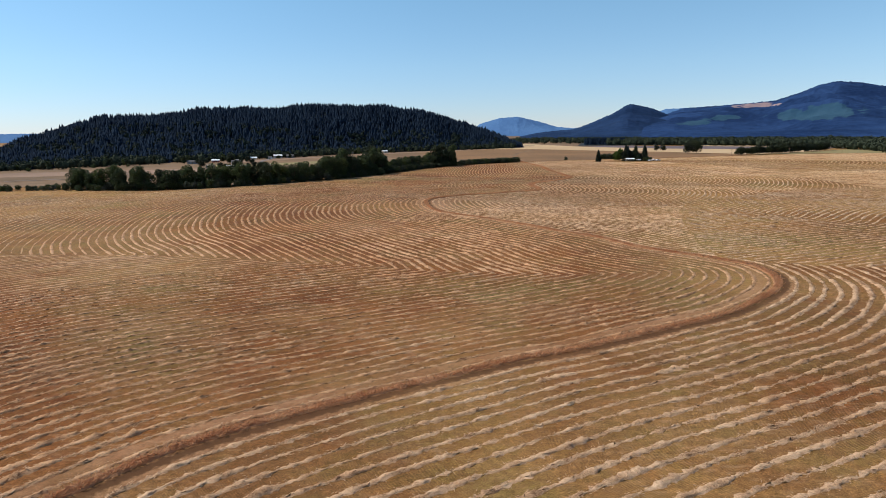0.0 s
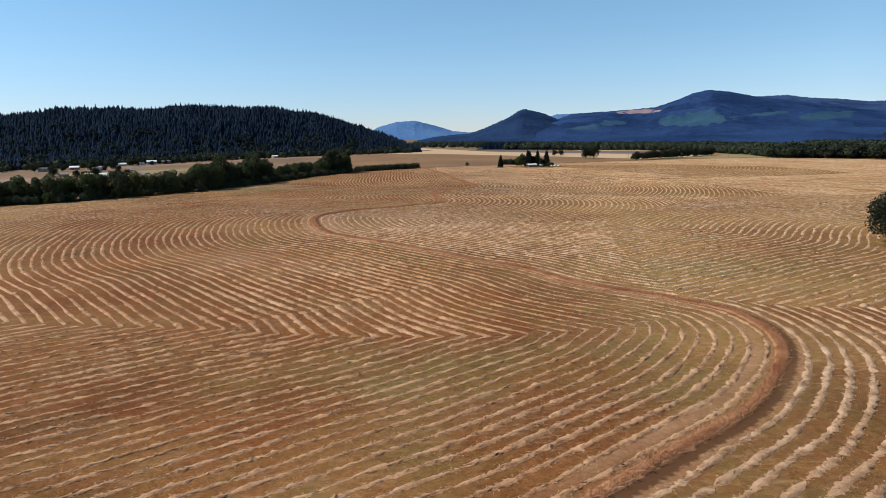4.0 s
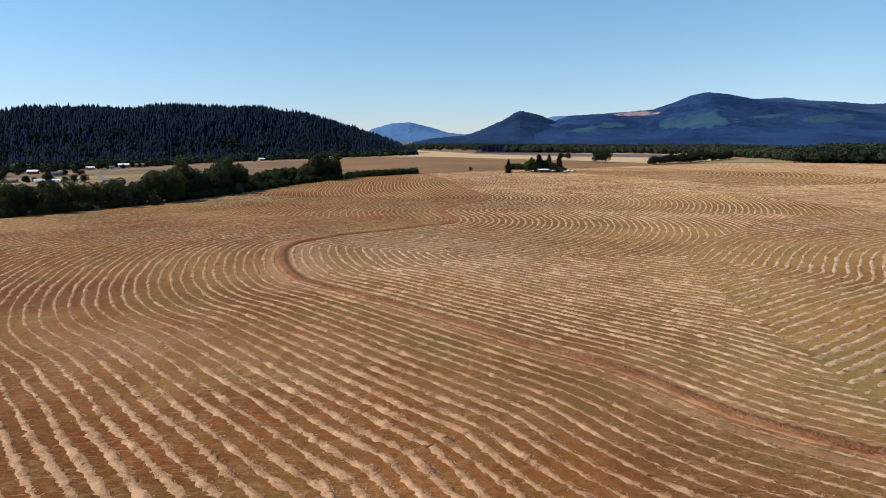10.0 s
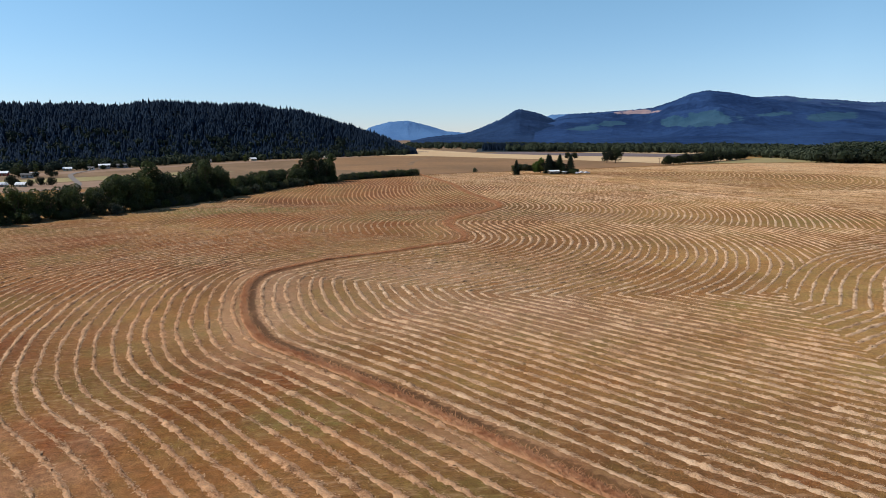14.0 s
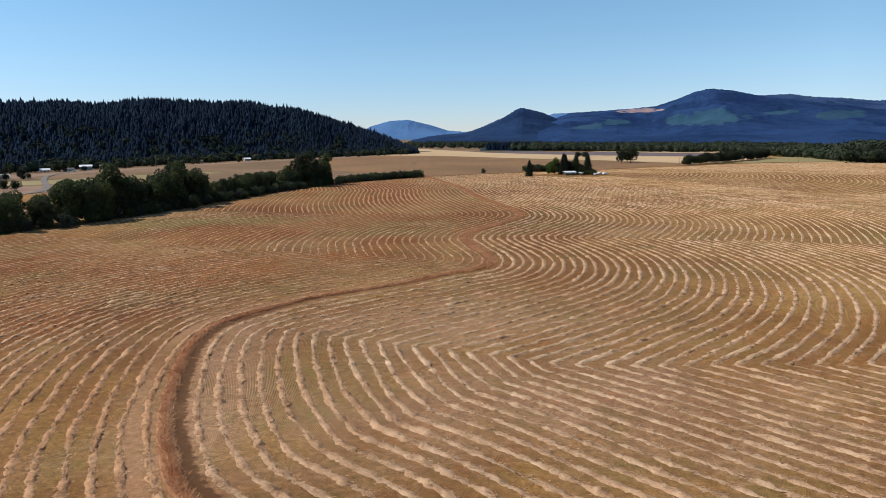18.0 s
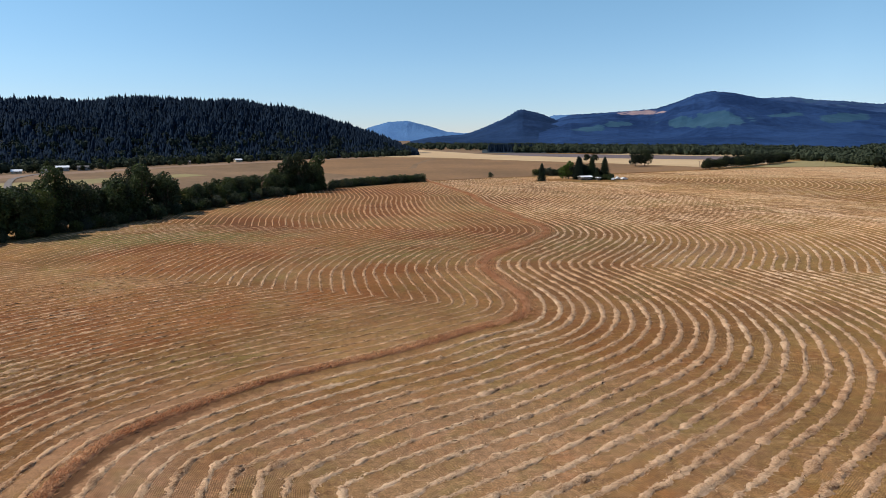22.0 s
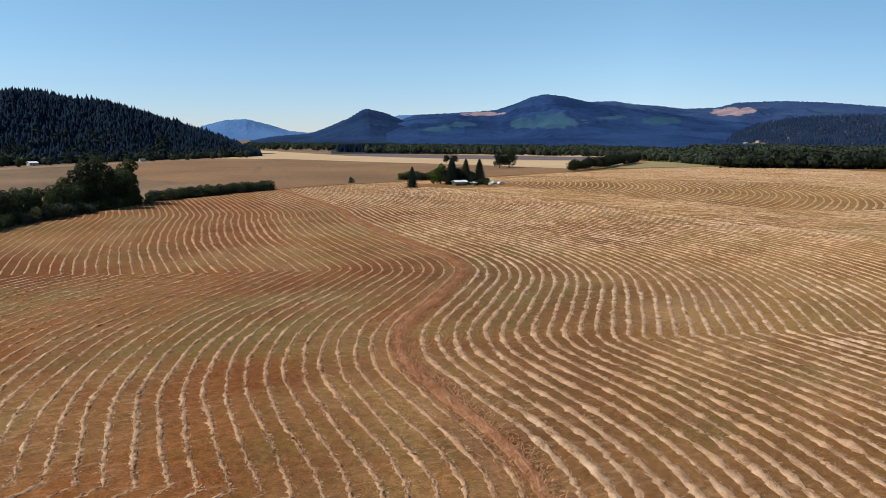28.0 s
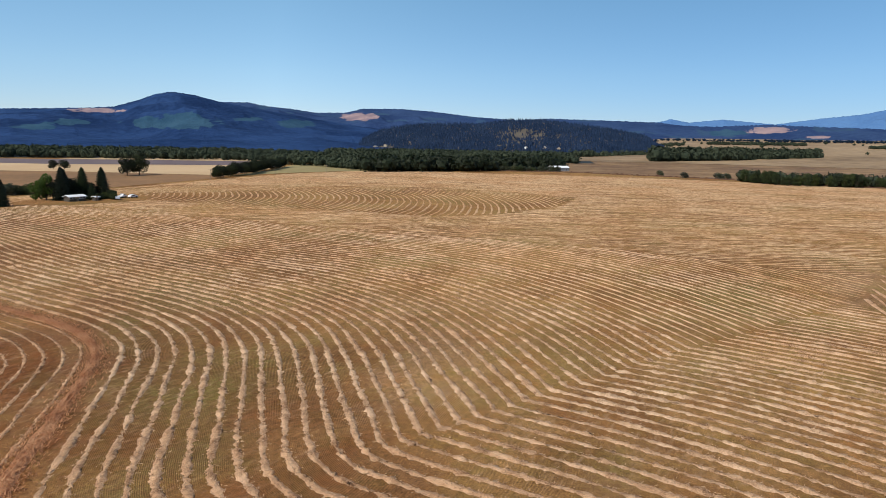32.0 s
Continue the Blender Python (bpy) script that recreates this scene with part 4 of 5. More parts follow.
def car(x, y, turn, paint, label, pickup=False):
    root = new("pickup_truck" if pickup else "car")
    root.matrix_basis = pose(x, y, float(ground_z(x, y)), 0, 0, turn)
    if pickup:
        side = [(-2.5, 0.45), (2.4, 0.45), (2.45, 0.95), (1.2, 1.08), (0.75, 1.75), (-0.55, 1.78), (-0.7, 1.1), (-2.5, 1.1)]
    else:
        side = [(-2.15, 0.4), (2.15, 0.4), (2.2, 0.8), (1.1, 0.95), (0.5, 1.42), (-1.2, 1.45), (-2.1, 1.0)]
    n = len(side)
    v = [(px, -0.85, pz) for px, pz in side] + [(px, 0.85, pz) for px, pz in side]
    f = [list(range(n)), list(range(2 * n - 1, n - 1, -1))] + [[i, i + n, (i + 1) % n + n, (i + 1) % n] for i in range(n)]
    body = mesh_of("body", v, f, paint)
    bm = bmesh.new()
    bm.from_mesh(body)
    bmesh.ops.recalc_face_normals(bm, faces=bm.faces)
    bmesh.ops.bevel(bm, geom=bm.edges[:], offset=0.07, segments=2, affect="EDGES")
    bm.to_mesh(body)
    bm.free()
    part("body", body, root)
    hi = 1.66 if pickup else 1.36
    x0, x1 = (-0.5, 0.75) if pickup else (-1.1, 0.55)
    part("side_window", mesh_of("side_window", *boxes([(x0, x1 - 0.15, -0.862, 0.862, hi - 0.42, hi - 0.04)]), M_GLASS), root)
    for wx in (-1.45, 1.4):
        for wy in (-0.8, 0.8):
            wv, wf = [], []
            limb(wv, wf, (wx, wy - 0.11, 0.33), (wx, wy + 0.11, 0.33), 0.33, 0.33, 14)
            wf += [list(range(13, -1, -1)), list(range(14, 28))]
            part("wheel", mesh_of("wheel", wv, wf, M_TYRE), root)
    return tagged(root, label, "vehicle")


house(166, 544.5, 7.0, 3.6, 1.9, 0.6, 8, M_SHADEWALL, M_TIN, "long low farmhouse with a white metal roof", 5)
house(172.6, 541, 2.0, 1.8, 1.5, 0.3, 20, M_SHADEWALL, M_TIN, "small white-roofed garden shed in the farmyard", 1, "shed")
car(187, 546, 35, M_CARS[0], "white pickup truck parked in the farmyard", True)
car(190, 543, 15, M_CARS[0], "white car parked at the edge of the yard")
car(181.5, 540, 60, M_CARS[1], "silver car parked under the yard's trees")
for x, y, s in ((164.5, 551.5, 0.86), (167.5, 556, 0.80), (173, 551.5, 0.84), (174, 546, 0.46), (180.5, 550, 0.84)):
    tagged(place(rnd.choice(T_FIR), x, y, s, rnd.uniform(0, 360)), "dark fir tree shading the farmhouse", group="farmyard trees")
for x, y, s in ((163, 556, 0.62), (168.5, 553.5, 0.66), (171, 556, 0.66), (177, 554, 0.5)):
    tagged(place(T_OAK[0], x, y, s, rnd.uniform(0, 360)), "dark broadleaf tree massed behind the farmhouse", group="farmyard trees")
tagged(place(T_BRIGHT, 160.5, 556.5, 0.92, 40), group="farmyard trees")
tagged(place(T_BRIGHT, 157.5, 559, 0.62, 140), group="farmyard trees")
for x, y in ((179, 546), (182, 546), (185, 550), (180, 541), (187, 552), (174, 542)):
    tagged(place(T_SHRUB[0], x, y, rnd.uniform(0.6, 0.9), rnd.uniform(0, 360)), "green shrub among the farmyard trees", group="farmyard shrubs")
tagged(place(T_FIR[0], 138, 541, 0.64, 20), "lone dark fir tree in the mown field")
for i in range(9):
    tagged(place(rnd.choice(T_SHRUB), 151.5 + 1.9 * i, 592 - 0.6 * i, rnd.uniform(0.8, 1.2), rnd.uniform(0, 360)), "dark bush in a row behind the lone fir", group="bush row")
tagged(place(T_SHRUB[1], 118, 580, 0.75), "small grey-green bush at the field edge")

# ---- trees standing in the farther fields ----
tagged(place(T_OAK[0], 276, 697, 0.95, 30), "broad dark oak standing in a dry field", group="oak pair")
tagged(place(T_OAK[1], 286, 699, 1.05, 200), "broad dark oak standing in a dry field", group="oak pair")
for x, y in ((280, 809), (287, 806)):
    tagged(place(T_OAK[0], x, y, 0.58, rnd.uniform(0, 360)), "round dark tree standing in a pale field", group="two field trees")
for x, y in spline([(302, 634), (350, 662), (410, 705), (460, 742)], 5.5):
    tagged(place(rnd.choice(T_OAK), x + rnd.uniform(-2, 2), y + rnd.uniform(-2, 6), rnd.uniform(0.55, 0.78), rnd.uniform(0, 360)), "dark broadleaf tree in a line along a field edge", group="tree line")
for x, y in spline([(543, 638), (576, 573), (604, 520)], 4.0):
    tagged(place(rnd.choice(T_SHRUB), x + rnd.uniform(0, 4), y + rnd.uniform(0, 4), rnd.uniform(1.0, 1.4), rnd.uniform(0, 360)), "greyish bush along the far field edge", group="far bushes")
for x, y in spline([(581, 358), (560, 341), (546, 320), (553, 300), (571, 262), (596, 205)], 3.0):
    tagged(place(rnd.choice(T_ASH), x + rnd.uniform(1, 6), y + rnd.uniform(-3, 3), rnd.uniform(0.5, 0.85), rnd.uniform(0, 360)), "dark green tree in a belt beside the field", group="tree belt")
for x, y in ((616, 428), (595, 402), (603, 375), (610, 371), (607, 378)):
    tagged(place(T_SHRUB[1], x, y, 1.2), "dark bush on the far field edge", group="far bushes")
for x, y, w, dd, h, turn, wall, roof, lab in (
    (-229, 596, 15, 9, 3.0, 15, M_GREYWALL, M_DARKROOF, "dark-roofed grey house below the wooded hill"),
    (-218, 626, 11, 7, 2.8, 10, M_REDWALL, M_TIN, "red barn with a white metal roof"),
    (-188, 592, 11, 7, 2.8, 25, M_GREYWALL, M_DARKROOF, "grey house beside the farm road"),
    (-191, 610, 7, 5, 2.4, 40, M_TANWALL, M_TIN, "small shed with a pale roof by the road"),
    (-199, 690, 10, 6, 2.4, 20, M_TANWALL, M_TIN, "low farm building with a pale roof"),
    (-183, 696, 7, 5, 2.4, 0, M_WHITE, M_DARKROOF, "small white house at the hill's foot"),
    (-180, 719, 14, 9, 4.0, 20, M_GREYWALL, M_TIN, "barn with a bright metal roof at the hill's foot"),
    (-168, 729, 14, 9, 3.4, 10, M_GREYWALL, M_DARKROOF, "long dark-roofed house at the hill's foot"),
    (-166, 509, 8, 5, 2.2, 30, M_TANWALL, M_TIN, "low farm shed with a pale roof behind the hedge"),
    (-155, 506, 7, 5, 2.2, 0, M_TANWALL, M_TIN, "low farm shed with a pale roof behind the hedge"),
    (-186, 520, 9, 5, 2.2, 50, M_GREYWALL, M_TANWALL, "small grey farm building beside the road"),
    (-112, 830, 8, 6, 2.8, 0, M_TANWALL, M_DARKROOF, "tan house among trees at the hill's foot"),
    (-72, 872, 11, 7, 3.2, 35, M_TANWALL, M_TIN, "tan barn with a pale roof at the forest edge"),
    (10, 930, 8, 6, 2.6, 20, M_WHITE, M_DARKROOF, "small white house far along the forest edge"),
):
    house(x, y, 0.62 * w, 0.72 * dd, 0.75 * h, 1.1, turn, wall, roof, lab, 3, "barn" if "barn" in lab else "shed" if "shed" in lab or "building" in lab else "house")
    for off, size in ((rnd.uniform(-9, -6), 0.5), (rnd.uniform(5, 9), 0.42), (rnd.uniform(9, 15), 0.34)):
        tagged(place(rnd.choice(T_OAK), x + off, y + rnd.uniform(-3, 6), size * rnd.uniform(0.7, 1.15), rnd.uniform(0, 360)), "dark shade tree beside a farm building", group="farmstead trees")
ROAD = spline([(-260, 380), (-190, 420), (-145, 462), (-125, 484), (-130, 517), (-160, 590), (-176, 640), (-182, 720)], 4.0)
rt = np.gradient(ROAD, axis=0)
rt /= np.linalg.norm(rt, axis=1)[:, None]
rs = np.stack([rt[:, 1], -rt[:, 0]], 1) * 1.7
k = np.arange(len(ROAD) - 1)
tagged(new("road", mesh_of("road", np.c_[np.vstack([ROAD - rs, ROAD + rs]), np.full(2 * len(ROAD), 0.40)], np.stack([k, k + len(ROAD), k + len(ROAD) + 1, k + 1], 1), M_ROAD)), "pale gravel farm road through the valley", "road", kind="structure")
for i in range(75):
    a_, d_ = rnd.uniform(-34, 4), rnd.uniform(-45, -4)
    d_ += float(np.interp(a_, [-44, -34, -25, -19, -11, -4.6, 0, 8], [590, 620, 670, 720, 808, 895, 950, 1085]))
    if rnd.random() < 0.55:
        d_ = max(d_, d_ + 20)
    proto, s_ = (rnd.choice(T_ASH), rnd.uniform(0.4, 0.75)) if rnd.random() < 0.6 else (rnd.choice(T_SHRUB), rnd.uniform(0.6, 1.1))
    tagged(place(proto, d_ * math.sin(radians(a_)), d_ * math.cos(radians(a_)), s_, rnd.uniform(0, 360)), "green tree in dry pasture near the wooded hill", "tree", group="valley trees")
house(628, 532, 20, 9, 3.4, 1.8, -35, M_GREYWALL, M_TIN, "long grey barn with pale roof beside a field", 3, "barn")


def pole(x, y, h, turn):
    root = new("utility_pole")
    root.matrix_basis = pose(x, y, float(ground_z(x, y)), 0, 0, turn)
    v, f = [], []
    limb(v, f, (0, 0, -0.5), (0, 0, h), 0.16, 0.11, 8)
    part("post", mesh_of("post", v, f, M_WOOD), root)
    part("crossarm", mesh_of("crossarm", *boxes([(-1.1, 1.1, 0.1, 0.22, h - 0.7, h - 0.55)]), M_WOOD), root)
    for k in (-0.95, 0.0, 0.95):
        part("insulator", mesh_of("insulator", *boxes([(k - 0.05, k + 0.05, 0.11, 0.21, h - 0.55, h - 0.38)]), M_GREYWALL), root)
    return tagged(root, "weathered wooden utility pole at the far field edge", "utility pole", "utility poles")


for x, y in POLES:
    pole(x, y, 7.0, -30)


# ---- forested hill and farther ridges ----
def bearing(x, y, ox=0.0, oy=0.0):
    return np.degrees(np.arctan2(x - ox, y - oy)), np.hypot(x - ox, y - oy)


HILL_AZ = [-44, -38, -34.3, -33.2, -30.5, -27.4, -24.6, -22.5, -19.4, -15.8, -11.5, -8.6, -4.7, -1.7, 0.8, 3.9, 6.4, 7.5]
HILL_Z = [0, 4, 8, 17, 31, 48, 48, 53, 58, 61, 63, 66, 64, 58, 46, 29, 8, 0]
FOOT_AZ, FOOT_D = [-44, -34, -25, -19, -11, -4.6, 0, 8], [590, 620, 670, 720, 808, 895, 950, 1085]


def hill_z(x, y):
    a, d = bearing(np.asarray(x, float), np.asarray(y, float))
    crest, foot = np.interp(a, HILL_AZ, HILL_Z), np.interp(a, FOOT_AZ, FOOT_D)
    top = foot + np.interp(a, [-34, -11, 8], [370, 215, 60])
    u = np.clip((d - foot) / (top - foot), 0, 1)
    back = np.clip((d - top) / 350, 0, 1)
    return crest * (u * u * (3 - 2 * u)) * (1 - back) + 2.0 * u * (1 - back) * wave(x, y, 60, 1.0)


def polar_mesh(name, azs, ds, zfun, mat, ox=0.0, oy=0.0):
    a, d = np.meshgrid(np.radians(azs), ds)
    x, y = ox + d * np.sin(a), oy + d * np.cos(a)
    n, k = a.shape
    i = (np.arange(n - 1)[:, None] * k + np.arange(k - 1)).ravel()
    return mesh_of(name, np.c_[x.ravel(), y.ravel(), zfun(x, y).ravel()], np.stack([i, i + k, i + k + 1, i + 1], 1)[:, ::-1].copy(), mat, smooth=True)


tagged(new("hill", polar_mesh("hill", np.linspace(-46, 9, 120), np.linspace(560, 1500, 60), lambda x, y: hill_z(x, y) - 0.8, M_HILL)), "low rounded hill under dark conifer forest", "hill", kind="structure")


def conifers(xs, ys, zs, hs, sides, tiers, rng, slim=0.2):
    """Many small conifers in one mesh: stacked ragged cones."""
    n = len(xs)
    v, f, base = [], [], 0
    ang = np.arange(sides) * math.tau / sides
    for t in range(tiers):
        lo, hi = t / tiers * 0.8 + 0.05, min(1.0, (t + 1) / tiers * 0.8 + 0.28)
        r = hs * slim * (1 - 0.62 * t / max(tiers - 1, 1)) * rng.uniform(0.8, 1.2, n)
        rr = r[:, None] * rng.uniform(0.65, 1.25, (n, sides))
        turn = rng.uniform(0, math.tau, n)[:, None]
        ringv = np.stack([xs[:, None] + rr * np.cos(ang + turn), ys[:, None] + rr * np.sin(ang + turn), (zs + hs * lo)[:, None] + hs[:, None] * rng.uniform(-0.05, 0.05, (n, sides))], -1)
        tip = np.stack([xs, ys, zs + hs * hi], -1)[:, None]
        v.append(np.concatenate([ringv, tip], 1).reshape(-1, 3))
        i = base + np.arange(n)[:, None] * (sides + 1)
        k = np.arange(sides)
        f.append(np.stack([i + k, i + (k + 1) % sides, np.broadcast_to(i + sides, (n, sides))], -1).reshape(-1, 3))
        base += n * (sides + 1)
    return np.vstack(v), np.vstack(f)


def scatter(azs, dfun, count, rng, ox=0.0, oy=0.0):
    a = rng.uniform(*azs, count)
    lo, hi = dfun(a)
    d = lo + (hi - lo) * rng.uniform(0, 1, count)
    return ox + d * np.sin(np.radians(a)), oy + d * np.cos(np.radians(a)), a


rng = np.random.default_rng(9)
xs, ys, az = scatter((-44, 7.6), lambda a: (np.interp(a, FOOT_AZ, FOOT_D) + 4, np.interp(a, FOOT_AZ, FOOT_D) + np.interp(a, [-34, -11, 8], [420, 270, 90])), 19000, rng)
hs = rng.uniform(4.5, 10.5, len(xs)) * (1 + 0.32 * wave(xs, ys, 40, 2.2)) * np.where(rng.uniform(0, 1, len(xs)) < 0.05, 1.35, 1)
hs = np.minimum(hs, 12.5)
v, f = conifers(xs, ys, hill_z(xs, ys) - 0.5, hs, 6, 3, rng, 0.33)
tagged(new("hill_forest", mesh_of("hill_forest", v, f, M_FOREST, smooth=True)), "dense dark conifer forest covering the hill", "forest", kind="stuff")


def crowns(xs, ys, zs, size, rng, flat=0.8, clumps=46):
    """Many broadleaf crowns in one mesh: a lumpy core wrapped in leaf clumps."""
    bm = bmesh.new()
    bmesh.ops.create_icosphere(bm, subdivisions=1, radius=1.0)
    unit = np.array([q.co for q in bm.verts])
    tri = np.array([[q.index for q in p.verts] for p in bm.faces])
    bm.free()
    n, k = len(xs), len(unit)
    base = np.stack([xs, ys, zs], -1)[:, None]
    v = unit[None] * (size[:, None] * 0.8 * (1 + 0.2 * rng.standard_normal((n, k)).clip(-1.5, 1.5)))[..., None] * np.array([1, 1, flat])
    v[..., 2] = np.maximum(v[..., 2] + size[:, None] * flat * 0.95, 0)
    core = (v + base).reshape(-1, 3)
    faces = (np.arange(n)[:, None, None] * k + tri[None]).reshape(-1, 3)
    d = rng.standard_normal((n, clumps, 3))
    d /= np.linalg.norm(d, axis=-1)[..., None]
    d[..., 2] = np.abs(d[..., 2]) * np.where(rng.uniform(0, 1, (n, clumps)) < 0.3, -1, 1)
    c = d * (size[:, None] * rng.uniform(0.72, 1.12, (n, clumps)))[..., None] * np.array([1, 1, flat])
    c[..., 2] = np.maximum(c[..., 2] + size[:, None] * flat * 0.95, 0.2)
    c += base
    nrm = d + 0.6 * rng.standard_normal((n, clumps, 3))
    s = np.cross(nrm, rng.standard_normal((n, clumps, 3)))
    s /= np.linalg.norm(s, axis=-1)[..., None]
    t = np.cross(nrm / np.linalg.norm(nrm, axis=-1)[..., None], s)
    w = (size[:, None] * rng.uniform(0.16, 0.34, (n, clumps)))[..., None]
    leaf = np.stack([c - s * w, c + s * w * 0.8 - t * w * 0.5, c + t * w], 2).reshape(-1, 3)
    return np.vstack([core, leaf]), np.vstack([faces, len(core) + np.arange(len(leaf)).reshape(-1, 3)])


xs, ys, az = scatter((-44, 7), lambda a: (np.interp(a, FOOT_AZ, FOOT_D), np.interp(a, FOOT_AZ, FOOT_D) + np.interp(a, [-34, -11, 8], [300, 90, 40])), 900, rng)
v, f = crowns(xs, ys, hill_z(xs, ys), rng.uniform(2.6, 4.6, len(xs)), rng, 1.05)
tagged(new("hill_broadleaf", mesh_of("hill_broadleaf", v, f, M_HILL_LEAF)), "greyish green broadleaf trees among the hill's conifers", "forest", kind="stuff")

# broadleaf belt at the hill's foot
xs, ys, az = scatter((-43, 7), lambda a: (np.interp(a, FOOT_AZ, FOOT_D) - 42 * rng.uniform(0, 1, len(a)) ** 2, np.interp(a, FOOT_AZ, FOOT_D) + 14), 620, rng)
v, f = crowns(xs, ys, hill_z(xs, ys), rng.uniform(1.6, 4.6, len(xs)), rng, 1.0)
tagged(new("foot_woods", mesh_of("foot_woods", v, f, M_WOODS)), "mixed green trees along the foot of the hill", "forest", kind="stuff")

# the tree belt's depth
br = np.random.default_rng(31)
bx, by = resample(np.array([(584, 358), (564, 341), (551, 320), (558, 300), (576, 262), (601, 205)], float), 0.9).T
bx, by = bx + br.uniform(3, 20, len(bx)), by + br.uniform(-3, 3, len(by))
v, f = crowns(bx, by, 0 * bx, br.uniform(2.2, 4.4, len(bx)), br, 1.1)
tagged(new("belt_trees", mesh_of("belt_trees", v, f, M_WOODS)), "dense green trees filling the belt beside the field", "trees", kind="stuff")

# the woods across the valley
CENTRE = (17.0, 200.0)


def woods(name, azs, near, deep, count, size, seed, label, mat=M_WOODS):
    r = np.random.default_rng(seed)
    fn = lambda a: (np.interp(a, *near), np.interp(a, *near) + deep)
    x, y, a = scatter(azs, fn, count, r, *CENTRE)
    s = r.uniform(*size, count)
    v, f = crowns(x, y, np.zeros(count), s, r, 1.1)
    tagged(new(name, mesh_of(name, v, f, mat)), label, "forest", kind="stuff")


woods("valley_woods", (17, 50), ([17, 24, 30, 36, 40, 44, 50], [1010, 960, 930, 880, 760, 660, 640]), 420, 2600, (3.0, 5.8), 3, "broad belt of green woodland across the valley")
woods("dark_woods", (45, 62), ([45, 55, 59, 62], [615, 650, 690, 710]), 60, 330, (4.0, 7.2), 4, "dark tall trees behind the far field", M_OAK)
woods("right_woods", (71.3, 84), ([64, 69, 72, 78, 84], [1080, 1150, 1170, 1270, 1450]), 130, 560, (8.0, 12.5), 5, "woodland belt beyond dry pasture")
woods("clump_woods", (65, 71.5), ([65, 72], [1420, 1500]), 60, 70, (4.5, 8), 12, "clumps of trees at the edge of a pale field")
woods("back_woods", (44, 64.5), ([44, 56, 74], [900, 900, 1000]), 500, 1500, (3.6, 6.6), 8, "green woodland below the low ridge")
woods("gap_trees", (7, 20), ([7, 12, 20], [1250, 1200, 1080]), 520, 520, (3.0, 5.6), 6, "scattered far trees in the valley gap")
r16 = np.random.default_rng(16)
xs, ys, az = scatter((14.6, 18.6), lambda a: (1060 + 0 * a, 1140 + 0 * a), 260, r16, *CENTRE)
v, f = conifers(xs, ys, 0 * xs, r16.uniform(11, 15, len(xs)), 7, 3, r16)
tagged(new("conifer_block", mesh_of("conifer_block", v, f, M_FOREST)), "dark square block of planted conifers", "forest", kind="stuff")


def rise_z(x, y):
    """The far fields at the valley's open end climb gently."""
    a, d = bearing(np.asarray(x, float), np.asarray(y, float), *CENTRE)
    return np.clip((d - 1150) / 2200, 0, 1) * 66 * np.clip((a - 66) / 8, 0, 1) + 0.5


tagged(new("field_open_end", polar_mesh("field_open_end", np.linspace(64, 104, 60), np.linspace(1100, 3500, 40), rise_z, M_OPEN, *CENTRE)), "pale tan fields climbing at the valley's open end", "field", kind="structure")
for seed, lo, hi, a0, a1, n, mat_, lab in ((71, 2050, 2160, 66, 75, 160, M_WOODS, "long dark tree belt between far fields"), (72, 2250, 2400, 77, 84, 260, M_WOODS, "dark orchard block between far fields"),
                                          (73, 2050, 2150, 88, 94, 150, M_WOODS, "dark orchard block between far fields"), (74, 2700, 2900, 70, 98, 380, M_FOREST, "far dark woods along the valley's end"),
                                          (75, 1350, 2700, 70, 96, 45, M_WOODS, "single trees dotted over far fields")):
    r_ = np.random.default_rng(seed)
    x_, y_, a_ = scatter((a0, a1), lambda a: (lo + 0 * a, hi + 0 * a), n, r_, *CENTRE)
    v, f = crowns(x_, y_, rise_z(x_, y_), r_.uniform(4.0, 7.0, n), r_, 0.7)
    tagged(new("tree_belt", mesh_of("tree_belt", v, f, mat_)), lab, "trees", kind="stuff")


